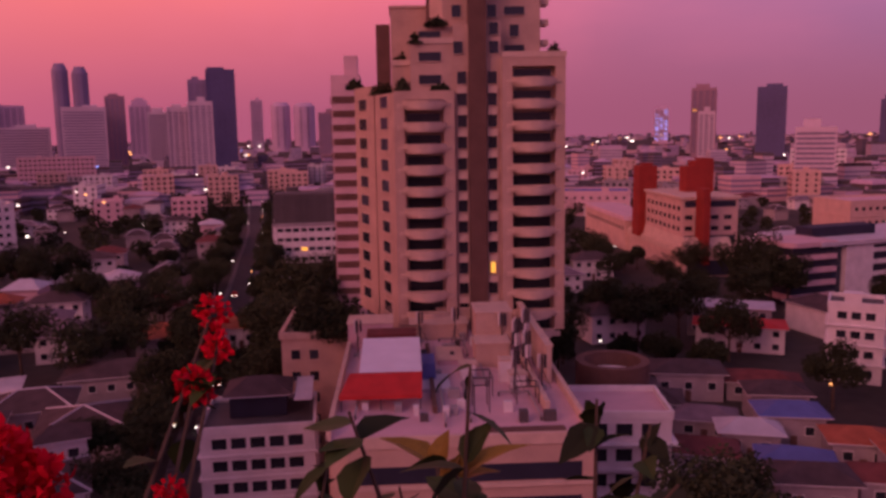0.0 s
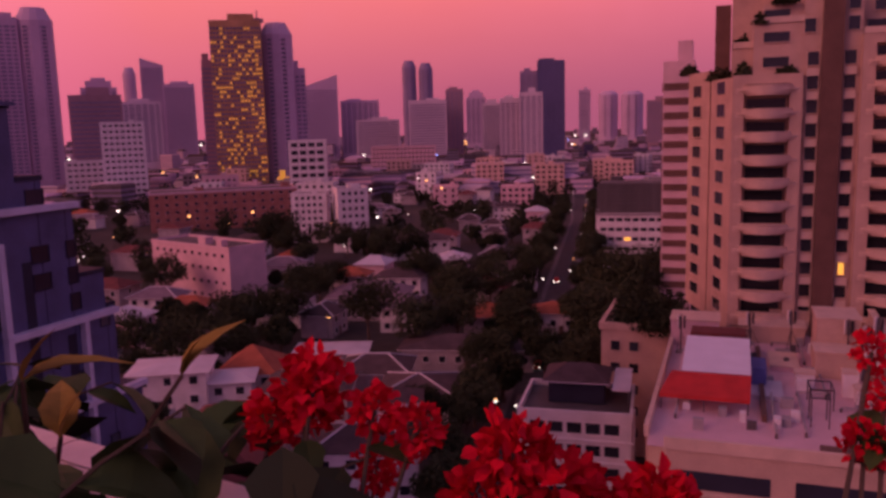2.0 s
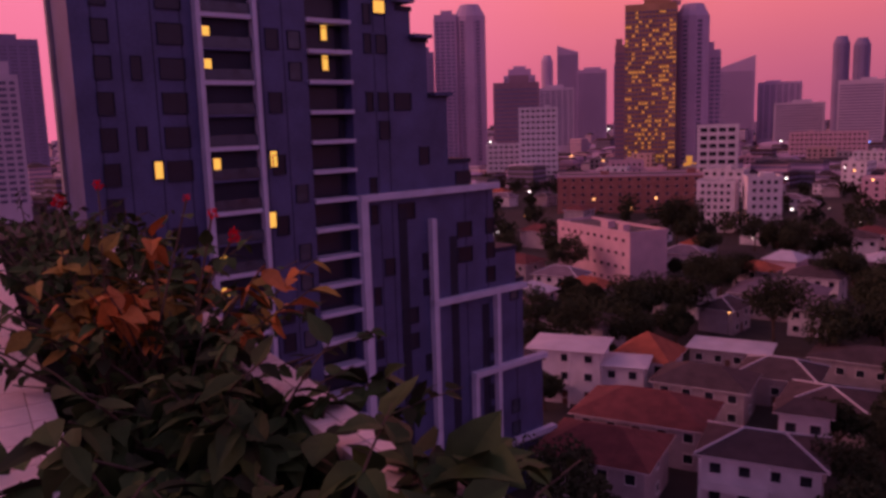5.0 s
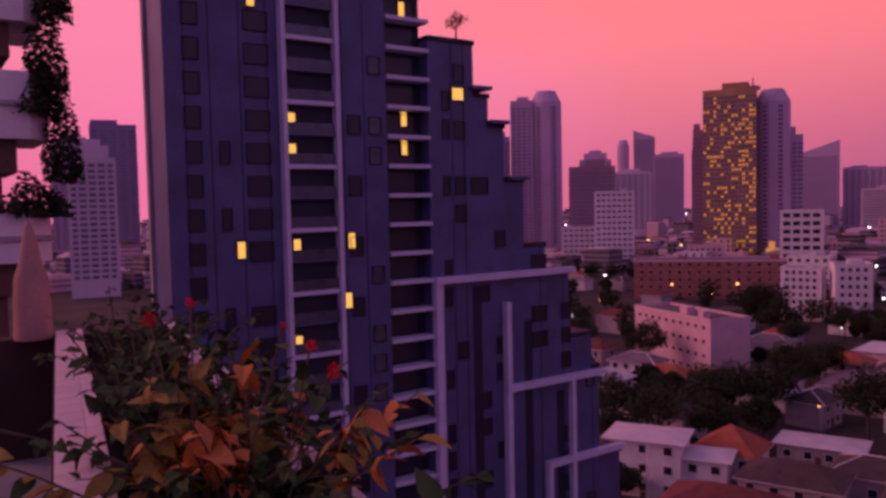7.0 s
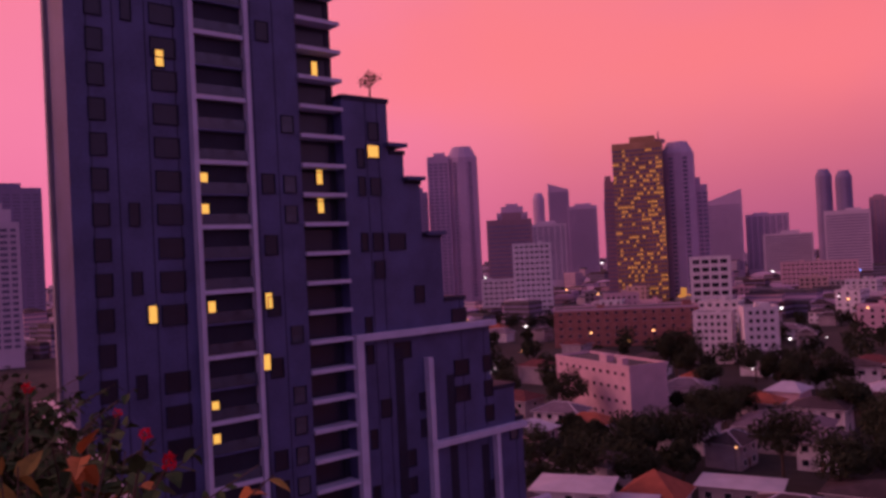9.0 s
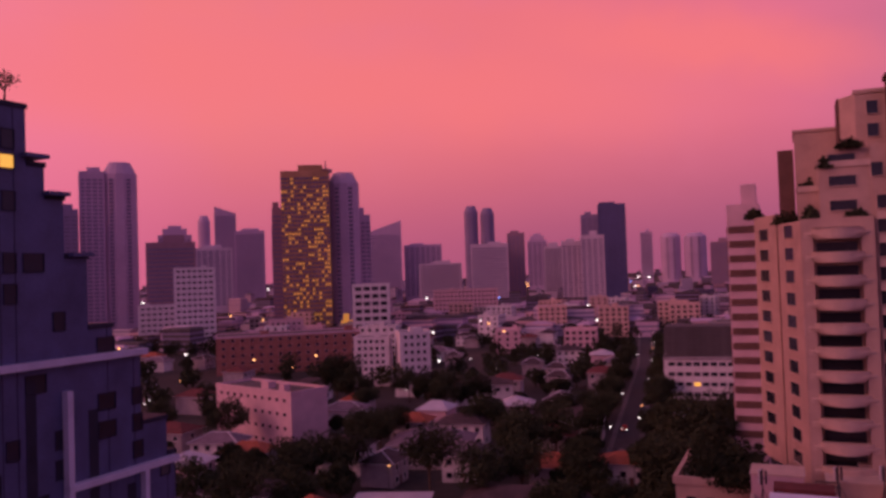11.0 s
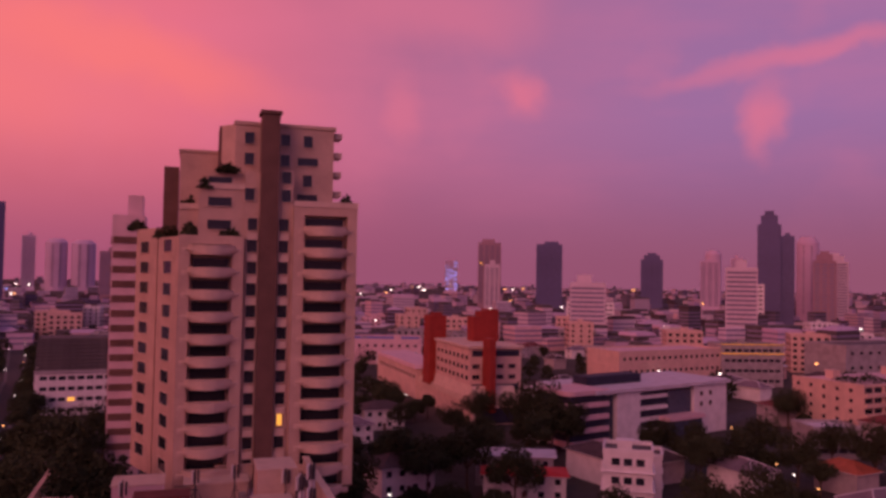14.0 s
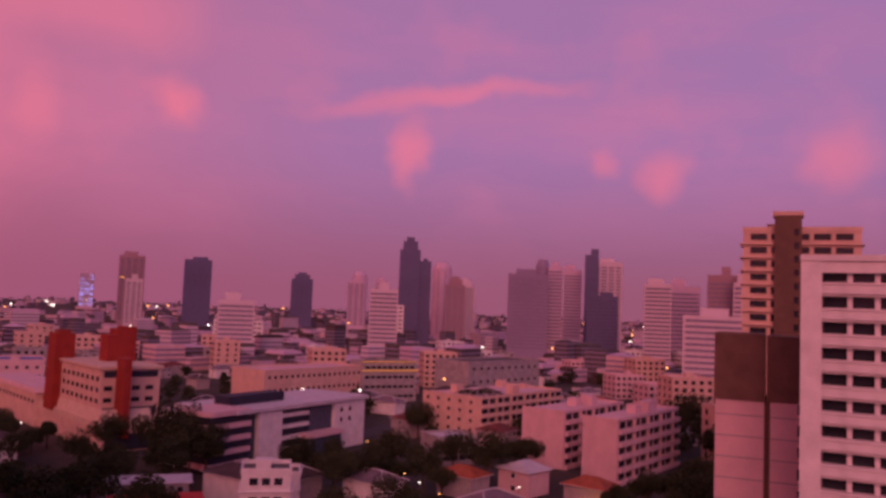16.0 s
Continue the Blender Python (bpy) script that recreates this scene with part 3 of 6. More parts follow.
for i, (x, y, z, w, d, h) in enumerate(TERRACE):
    solid("terrace_shrub", shrub_mesh("shrub", w, d, h, 420, 0.34, LEAF, 20 + i), "dark green shrub growing on a terrace of the cream tower", "shrub",
          at=pose(TX, TY, 0, 0, 0, 3.0) @ pose(x, y, z), group="terrace shrubs")


# ---------------------------------------------------------------- podium with red awning in front of the tower
def podium():
    x0, y0 = polar(0.6, 98)
    ob = thing("podium_block", x0, y0, 0, 3.0, "cream car park podium with a cluttered flat roof", "building")
    w, d, h = 27.0, 47.0, 18.6
    part("wall", Geo().box(-w / 2 + 1.6, w / 2, -d / 2, d / 2, 0, h).prism([(-w / 2 + 1.6, -d / 2), (-w / 2 + 2.0, -d / 2 - 1.4), (-w / 2 + 3.6, -d / 2 - 2.4), (w / 2, -d / 2 - 2.4), (w / 2, -d / 2)], 0, h)
         .mesh("wall", CREAM), ob)
    g = Geo()
    g.box(-w / 2 + 1.4, -w / 2 + 1.85, -d / 2, d / 2, h, h + 1.1).box(w / 2 - 0.25, w / 2 + 0.2, -d / 2, d / 2, h, h + 1.1)
    g.box(-w / 2 + 3.4, w / 2, -d / 2 - 2.6, -d / 2 - 2.2, h, h + 1.1)
    part("parapet", g.mesh("parapet", CREAM_B), ob)
    part("roof", Geo().box(-w / 2 + 1.85, w / 2 - 0.25, -d / 2 - 2.2, d / 2, h, h + 0.05).mesh("roof", PINKW), ob)
    # no holes: dark sheets on the wall carry the shade of the parking decks
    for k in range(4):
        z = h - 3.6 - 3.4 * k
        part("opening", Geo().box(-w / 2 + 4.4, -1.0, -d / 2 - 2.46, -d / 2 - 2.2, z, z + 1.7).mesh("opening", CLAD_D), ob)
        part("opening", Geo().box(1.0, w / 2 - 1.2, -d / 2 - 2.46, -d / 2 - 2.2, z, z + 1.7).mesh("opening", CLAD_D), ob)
        part("ledge", Geo().box(-w / 2 + 3.6, w / 2 + 0.1, -d / 2 - 2.75, -d / 2 - 2.2, z - 0.5, z - 0.1).mesh("ledge", CREAM_B), ob)
    return ob, x0, y0, h


POD, PX, PY, PH = podium()


def on_podium(x, y, z=0.0, rz=0.0):
    return pose(PX, PY, PH + 0.05, 0, 0, 3.0) @ pose(x, y, z, 0, 0, rz)


def roof_shed():
    ob = thing("roof_shed", 0, 0, 0, 0, "rooftop shed with a white roof and a red awning", "shed")
    ob.matrix_basis = on_podium(-6.2, -10.6)
    part("wall", Geo().box(-3.6, 3.6, -1.5, 8, 0, 2.7).mesh("wall", PINKW), ob)
    g = Geo()
    g.quad((-3.2, -1.6, 3.2), (3.7, -1.6, 3.2), (3.7, 9, 4.3), (-3.2, 9, 4.3)).quad((-3.2, 9, 4.2), (3.7, 9, 4.2), (3.7, -1.6, 3.1), (-3.2, -1.6, 3.1))
    part("roof", g.mesh("roof", AWN_W), ob, "white sheet roof")
    g = Geo()
    g.quad((-5.2, -5.0, 1.7), (3.6, -5.0, 1.7), (3.7, -1.7, 3.15), (-4.2, -1.7, 3.15)).quad((-4.2, -1.7, 3.1), (3.7, -1.7, 3.1), (3.6, -5.0, 1.65), (-5.2, -5.0, 1.65))
    g.box(-5.2, 3.6, -5.05, -5.0, 1.25, 1.7)
    part("awning", g.mesh("awning", AWN_R), ob, "red canvas awning")
    for x in (-5.0, -0.8, 3.4):
        part("post", Geo().box(x - 0.06, x + 0.06, -4.95, -4.83, 0, 1.66).mesh("post", STEEL), ob)


roof_shed()


def roof_box(name, label, x, y, w, d, h, mat, rz=0.0, z=0.0, cap=True):
    ob = thing(name, 0, 0, 0, 0, label, name.replace("_", " "))
    ob.matrix_basis = on_podium(x, y, z, rz)
    part("wall", Geo().box(-w / 2, w / 2, -d / 2, d / 2, 0, h).mesh("wall", mat), ob)
    if cap:
        part("cap", Geo().box(-w / 2 - 0.15, w / 2 + 0.15, -d / 2 - 0.15, d / 2 + 0.15, h, h + 0.18).mesh("cap", CREAM_B), ob)
    return ob


roof_box("stair_tower", "tall cream rooftop stair and lift housing", 7.2, 6.0, 4.6, 6.0, 6.0, CREAM)
roof_box("stair_tower", "low cream rooftop housing beside the antennas", 6.6, 1.0, 4.2, 4.0, 3.0, CREAM)
roof_box("plant_room", "pink rendered rooftop plant room", -9.0, 12.0, 6.0, 5.0, 3.4, PINKW)
roof_box("plant_room", "long low plant room on the podium roof", 0.5, 15.0, 8.0, 4.0, 2.2, CREAM)
roof_box("water_tank", "white rooftop water tank on the podium", 3.2, -4.0, 1.9, 1.6, 1.5, WHITE)
roof_box("water_tank", "white rooftop water tank on the podium", 8.6, -8.5, 1.8, 1.6, 1.5, WHITE)
roof_box("air_conditioner", "pale rooftop air conditioner", 1.0, -12.0, 1.2, 0.8, 1.0, GREYW, cap=False)
roof_box("air_conditioner", "pale rooftop air conditioner", -1.4, -3.0, 1.2, 0.8, 1.0, GREYW, cap=False)
roof_box("partition_wall", "brown low wall across the podium roof", -1.3, -4.0, 0.5, 26, 0.7, BROWN, cap=False)
roof_box("partition_wall", "cream low wall along the podium roof", 10.4, -8.0, 0.5, 20, 1.3, CREAM_B, cap=False)


roof_box("partition_wall", "tall cream wall beside the antennas", 12.4, 4.0, 0.6, 24, 4.4, CREAM_B)
roof_box("plant_room", "stepped cream plant room against the tower", 3.0, 20.0, 5.0, 3.0, 3.2, CREAM)
roof_box("water_tank", "tall white rooftop water tank", 7.4, -6.6, 1.4, 1.4, 2.6, WHITE)
roof_box("roof_hatch", "low pale roof hatch", -1.4, -7.5, 4.4, 5.5, 0.5, ROOFL, cap=False)
roof_box("roof_hatch", "low pale roof hatch", 1.4, 3.5, 3.0, 6.0, 0.6, PINKW)
roof_box("roof_hatch", "dark skylight on the podium roof", -3.2, 4.0, 3.4, 2.2, 0.9, CLAD_D, cap=False)
roof_box("tarpaulin_stack", "dark blue tarpaulin over stacked goods", -1.6, -4.6, 1.6, 4.2, 2.4, AWN_B, cap=False)
roof_box("planter_trough", "dark planting trough along the front parapet", 7.0, -24.2, 8.0, 1.2, 0.8, BROWN, cap=False)
roof_box("roof_hatch", "brown tiled canopy behind the shed", -6.0, 4.5, 6.4, 3.4, 3.6, TILE_R, cap=False)
crates = random.Random(91)
for i in range(26):
    cx, cy = crates.uniform(-9, 11), crates.choice((crates.uniform(-22, -13), crates.uniform(-6, 18)))
    roof_box("air_conditioner", "pale rooftop air conditioner", cx, cy, crates.uniform(0.7, 1.4), crates.uniform(0.5, 0.9), crates.uniform(0.7, 1.2), (GREYW, WHITE, ROOFG)[i % 3], rz=90 * (i % 2), cap=False)


def pipe_run(label, points, r):
    ob = thing("pipe_run", 0, 0, 0, 0, label, "pipe", "roof pipes")
    ob.matrix_basis = on_podium(0, 0)
    part("pipe", Geo().tube([(x, y, 0.45) for x, y in points], [r] * len(points), 6).mesh("pipe", GREYW), ob)
    for x, y in points:
        part("pipe_foot", Geo().box(x - 0.12, x + 0.12, y - 0.12, y + 0.12, 0, 0.4).mesh("foot", ROOFG), ob)


for k, path in enumerate((((2.2, -20), (2.2, -8), (5.0, -8), (5.0, 2)), ((-0.4, -21), (-0.4, -14), (-0.4, -9)), ((9.4, -20), (9.4, -12), (6.0, -12)), ((-9.6, -18), (-9.6, -4), (-9.6, 9)), ((3.8, 4), (3.8, 12), (0.5, 12)))):
    pipe_run("grey service pipe across the podium roof", path, 0.12 + 0.03 * (k % 2))


def pipe_frame(x, y, w, d, h):
    ob = thing("scaffold_rack", 0, 0, 0, 0, "dark steel rack standing on the podium roof", "rack", "roof racks")
    ob.matrix_basis = on_podium(x, y)
    post = Geo().box(-0.06, 0.06, -0.06, 0.06, 0, h).mesh("post", STEEL)
    for sx in (-w / 2, w / 2):
        for sy in (-d / 2, d / 2):
            part("post", post, ob, at=pose(sx, sy, 0))
        part("rail", Geo().box(sx - 0.06, sx + 0.06, -d / 2, d / 2, h - 0.12, h).mesh("rail", STEEL), ob)
    for sy in (-d / 2, d / 2):
        part("rail", Geo().box(-w / 2, w / 2, sy - 0.06, sy + 0.06, h - 0.12, h).mesh("rail", STEEL), ob)


for x, y, w, d, h in ((4.2, -10.5, 2.2, 3.0, 2.2), (3.6, -16.0, 1.6, 2.4, 3.0), (8.8, -14.0, 2.4, 2.0, 2.0), (-3.4, 10.5, 2.6, 2.0, 2.6)):
    pipe_frame(x, y, w, d, h)


def antenna_mast(x, y, h, arms):
    ob = thing("antenna_mast", 0, 0, 0, 0, "dark steel mobile antenna mast on the roof", "antenna", "antenna masts")
    ob.matrix_basis = on_podium(x, y)
    part("pole", Geo().tube([(0, 0, 0), (0, 0, h)], [0.11, 0.08], 6).mesh("pole", STEEL), ob)
    part("base", Geo().box(-0.5, 0.5, -0.5, 0.5, 0, 0.35).mesh("base", GREYW), ob)
    for i in range(arms):
        a = radians(120 * i + 20)
        z = h - 0.9 - 0.5 * (i // 3) * 3
        part("panel", Geo().box(0.32, 0.5, -0.16, 0.16, z - 0.9, z + 0.7).box(0.05, 0.35, -0.03, 0.03, z - 0.3, z - 0.22).mesh("panel", WHITE if i % 2 else STEEL), ob, at=pose(0, 0, 0, 0, 0, math.degrees(a)))
    for a in (0, 120, 240):
        part("brace", Geo().tube([(0, 0, h * 0.55), (1.1, 0, 0.05)], [0.04, 0.04], 4).mesh("brace", STEEL), ob, at=pose(0, 0, 0, 0, 0, a))


for x, y, h, arms in ((9.0, -4.5, 7.0, 6), (10.0, 1.0, 6.0, 3), (8.0, -11.0, 5.0, 3), (2.6, 9.5, 5.5, 3), (11.5, 4.0, 6.5, 3), (-2.2, 12.0, 4.5, 3), (-10.5, 6.0, 5, 3), (10.6, -1.5, 7.5, 6), (9.8, -7.6, 6.4, 6), (11.2, -10.0, 4.2, 3), (8.2, 2.6, 6.2, 3)):
    antenna_mast(x, y, h, arms)
# overgrown terrace at the foot of the tower
for x, y, w, d, h in ((-13.0, 15.0, 8, 8, 4.2), (-17.0, 19.0, 9, 9, 4.6), (-13.5, 21.0, 7, 8, 5.6), (-17.5, 25.0, 8, 8, 6.5)):
    solid("terrace_shrub", shrub_mesh("shrub", w, d, h, 1500, 0.42, LEAF, int(50 + x)), "dense dark planting on the podium terrace", "shrub", at=on_podium(x, y, 0.3), group="terrace shrubs")
px, py = polar(8.6, 122)
pt = thing("podium_terrace", px, py, 0, 3.0, "cream stepped terrace wing beside the tower", "building")
part("wall", Geo().box(-6, 4, -8, 10, 0, 18.7).box(-6.3, 4, -8.3, -7.7, 18.7, 19.7).box(-6.3, -5.7, -7.7, 10, 18.7, 19.7).mesh("wall", CREAM), pt)
for k in range(5):
    for i in range(2):
        part("window", window_mesh(1.3, 1.4, CREAM_B, GLASS), pt, at=pose(-4 + 2.6 * i, -8.02, 16.4 - 3.2 * k))


# ---------------------------------------------------------------- dark grey stepped tower
def slate_tower():
    """Its long side runs along y and faces +x. Local: u along the face (world y), 0 at x = -72."""
    ob = thing("slate_tower", -72.0, 0.0, 0, 1.5, "dark slate-grey stepped apartment tower with white frames, some windows lit", "tower")
    FH = 3.0
    steps = [(19.2, 41.4, 96), (41.4, 46.6, 92), (46.6, 52.6, 65.8), (52.6, 54.6, 60.2), (54.6, 56.8, 57), (56.8, 59.6, 51), (59.6, 62.8, 43.5), (62.8, 66.6, 40.0), (66.6, 70.4, 32.2), (70.4, 71.6, 28), (71.6, 75.2, 17)]
    for a, b, z in steps:
        part("wall", Geo().box(-5, -1.6 if a == 41.4 else 0, a, b, 0, z).mesh("wall", CLAD), ob)
    # added paler strip: the lit edge of the slate end face, as colour
    part("end_pier", Geo().box(-5.1, -4.5, 18.9, 19.2, 0, 96).mesh("pier", GREYW), ob)
    for a, b, z in steps:
        part("parapet", Geo().box(-5, 0.15, a - 0.02, b + 0.15, z, z + 0.5).mesh("parapet", CLAD_D), ob)
    # vertical joints of the cladding
    for y in (21.0, 23.2, 26.0, 28.6, 36.4, 38.8, 49.6, 51.2, 62.0, 65.6, 70.4):
        top = [z for a, b, z in steps if a <= y < b][0]
        part("joint", Geo().box(-0.05, 0.03, y - 0.04, y + 0.04, 0, top).mesh("joint", CLAD_D), ob)
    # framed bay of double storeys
    # near-black panel level with the wall, painted as the bay's shaded depth
    part("bay_shade", Geo().box(-1.2, 0.02, 30.2, 35.4, 3, 95.9).mesh("recess", CLAD_D), ob)
    for y in (29.95, 35.5):
        part("bay_post", Geo().box(0, 0.9, y - 0.22, y + 0.22, 0, 96).mesh("post", BARW), ob)
    z = 4.4
    slab2 = Geo().box(0.0, 0.75, 30.2, 35.2, -0.2, 0.2).mesh("slab", BARW)
    rail = Geo().box(0.45, 0.5, 30.2, 35.2, -1.0, 0.05).mesh("rail", GLASS_B)
    while z < 95:
        part("bay_slab", slab2, ob, at=pose(0, 0, z))
        part("balcony_slab", Geo().box(0.0, 0.6, 30.2, 35.2, z + FH - 0.09, z + FH + 0.09).mesh("slab", CLAD), ob)
        for zz in (z + 1.2, z + FH + 1.1):
            part("balcony_rail", rail, ob, at=pose(0, 0, zz))
        z += 2 * FH
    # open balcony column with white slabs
    # dark sheet on the back wall, its colour deepening the balcony shade
    part("balcony_shade", Geo().box(-1.7, -1.55, 41.4, 46.6, 0, 91).mesh("recess", CLAD_D), ob)
    slab1 = Geo().box(-1.6, 0.35, 41.4, 46.6, -0.2, 0.2).mesh("slab", BARW)
    glass_w = window_mesh(3.6, 2.1, CLAD_D, SGLASS)
    lit_w = window_mesh(0.75, 1.5, CLAD_D, LIT_Y)
    z, k = 1.6, 0
    while z < 92:
        part("balcony_slab", slab1, ob, at=pose(0, 0, z))
        part("balcony_door", glass_w, ob, at=pose(-1.52, 44.0, z + 1.4, 0, 0, 90))
        z += FH
        k += 1
    # white frames down the stepped end
    bars = [((46.6, 47.5), (0, 40.2)), ((56.2, 56.9), (0, 37.4)), ((66.3, 66.9), (0, 27.2)), ((62.4, 63.0), (0, 17.2))]
    for (a, b), (z0, z1) in bars:
        part("frame_post", Geo().box(0.0, 0.8, a, b, z0, z1).mesh("bar", BARW), ob)
    for a, b, z in ((46.6, 67.0, 40.5), (56.2, 71.6, 27.5), (62.4, 75.3, 17.5), (62.4, 77.0, 7.0)):
        part("frame_beam", Geo().box(0.0, 0.9, a, b, z - 0.35, z + 0.35).mesh("bar", BARW), ob)
    # windows; recessed dark openings
    wins = [window_mesh(1.3, 1.8, CLAD_D, SGLASS), window_mesh(2.2, 1.7, CLAD_D, SGLASS), window_mesh(0.8, 1.9, CLAD_D, SGLASS), window_mesh(1.3, 1.6, CLAD_D, GLASS_B)]
    rnd = random.Random(8)
    cols = [(21.6, 0, 1.0), (24.4, 2, 0.35), (27.6, 1, 0.8), (37.6, 0, 0.45), (40.0, 3, 0.4), (48.8, 2, 0.75), (50.6, 0, 0.4), (53.2, 1, 0.45), (56.0, 0, 0.6), (61.8, 1, 0.35), (66.0, 0, 0.4), (70.0, 3, 0.45)]
    for y, kind, share in cols:
        top = [z for a, b, z in steps if a <= y < b][0]
        z = 2.6
        while z < top - 1.6:
            if rnd.random() < share:
                part("window", wins[kind], ob, at=pose(0.0, y, z, 0, 0, 90))
            z += FH
    # tall dark strips on the wall face, painted as the shade inside slots
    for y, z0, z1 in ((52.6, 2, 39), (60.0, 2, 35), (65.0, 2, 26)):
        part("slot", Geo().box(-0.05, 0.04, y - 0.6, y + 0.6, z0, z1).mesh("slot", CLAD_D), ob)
    for y, z in ((30.9, 56.7), (30.9, 53.8), (31.1, 44.8), (31.0, 35.6), (31.0, 32.6), (27.2, 67.6), (25.6, 44.8), (37.0, 45.2), (36.5, 39.3)):
        part("lit_window", lit_w, ob, "window lit yellow from inside", at=pose(0.06, y, z, 0, 0, 90))
    for z in (57.6, 54.6, 69.0):
        part("lit_window", lit_w, ob, "window lit yellow from inside", at=pose(-1.45, 44.4, z, 0, 0, 90))
    part("lit_window", window_mesh(1.5, 1.3, CLAD_D, LIT_Y), ob, "window lit yellow from inside", at=pose(0.06, 50.4, 60.4, 0, 0, 90))
    for y, z in ((53.6, 61.2), (56.0, 57.6), (58.8, 51.4)):
        part("corner_slab", Geo().box(-3, 0.9, y - 1.6, y + 1.0, z - 0.2, z + 0.2).mesh("slab", CLAD), ob)


slate_tower()


# ---------------------------------------------------------------- middle distance
block("car_park", "white car park block with a dark louvred roof", -49.8, 309, 9, 31, 26, 14.2, WHITE, 4, 10, "building", ww=2.2, wh=1.3, lit=0.06, roof=ROOFG, heads=0)
louvre = thing("louvre_roof", -49.8, 309, 0, 9, "dark louvred roof storey of the car park", "roof")
part("frame", Geo().box(-15, 15, -3, 12, 14.4, 25.2).mesh("frame", ROOFG), louvre)
slat = Geo().box(-15.5, 15.5, -0.4, 0.5, -0.5, 0.4).mesh("slat", ROOFG)
for i in range(9):
    part("slat", slat, louvre, at=pose(0, -13 + i * 1.25, 15.6 + i * 1.12))
part("fascia", Geo().box(-15.7, 15.7, -13.6, -13.1, 14.2, 15.2).mesh("fascia", GREYW), louvre)
block("apartment_block", "long pale apartment block among trees", -349, 732, 25, 64, 18, 29, PINKW, 7, 16, ww=2.2)
block("office_block", "white framed office block with dark window grid", -298, 474, 30, 25, 20, 40.5, WHITE, 8, 4, ww=4.2, wh=2.6, heads=0)
block("apartment_block", "white apartment block with small square windows", -190, 302, 24, 15, 14, 20.5, WHITE, 7, 5, ww=1.3, sides=("front", "right"))
block("apartment_block", "white apartment block with small square windows", -172, 305, 38, 13, 14, 22.5, WHITE, 7, 4, ww=1.3, sides=("front", "right"), heads=2)
block("brick_block", "long low red-brick block with a pale flat roof rim", -266, 340, 41, 72, 24, 18.6, BRICKW, 5, 15, ww=1.6, frame_mat=PINKW, lit=0.01, ledge=0, heads=2)
block("warehouse_block", "plain pink rendered block with rows of small windows", -157.2, 191.3, -15, 37, 13, 15.6, PINKW, 4, 10, ww=1.3, wh=0.9, ledge=0, heads=2)
block("apartment_block", "white stepped apartment block", -476, 457, 46, 36, 18, 29, WHITE, 7, 8, ww=2.4)
block("apartment_block", "white office slab with dark windows", -418, 431, 44, 28, 16, 56, WHITE, 14, 7, ww=2.2)
block("apartment_block", "small pale block beside a low roof", -330, 420, 40, 22, 14, 20, PINKW, 5, 6)
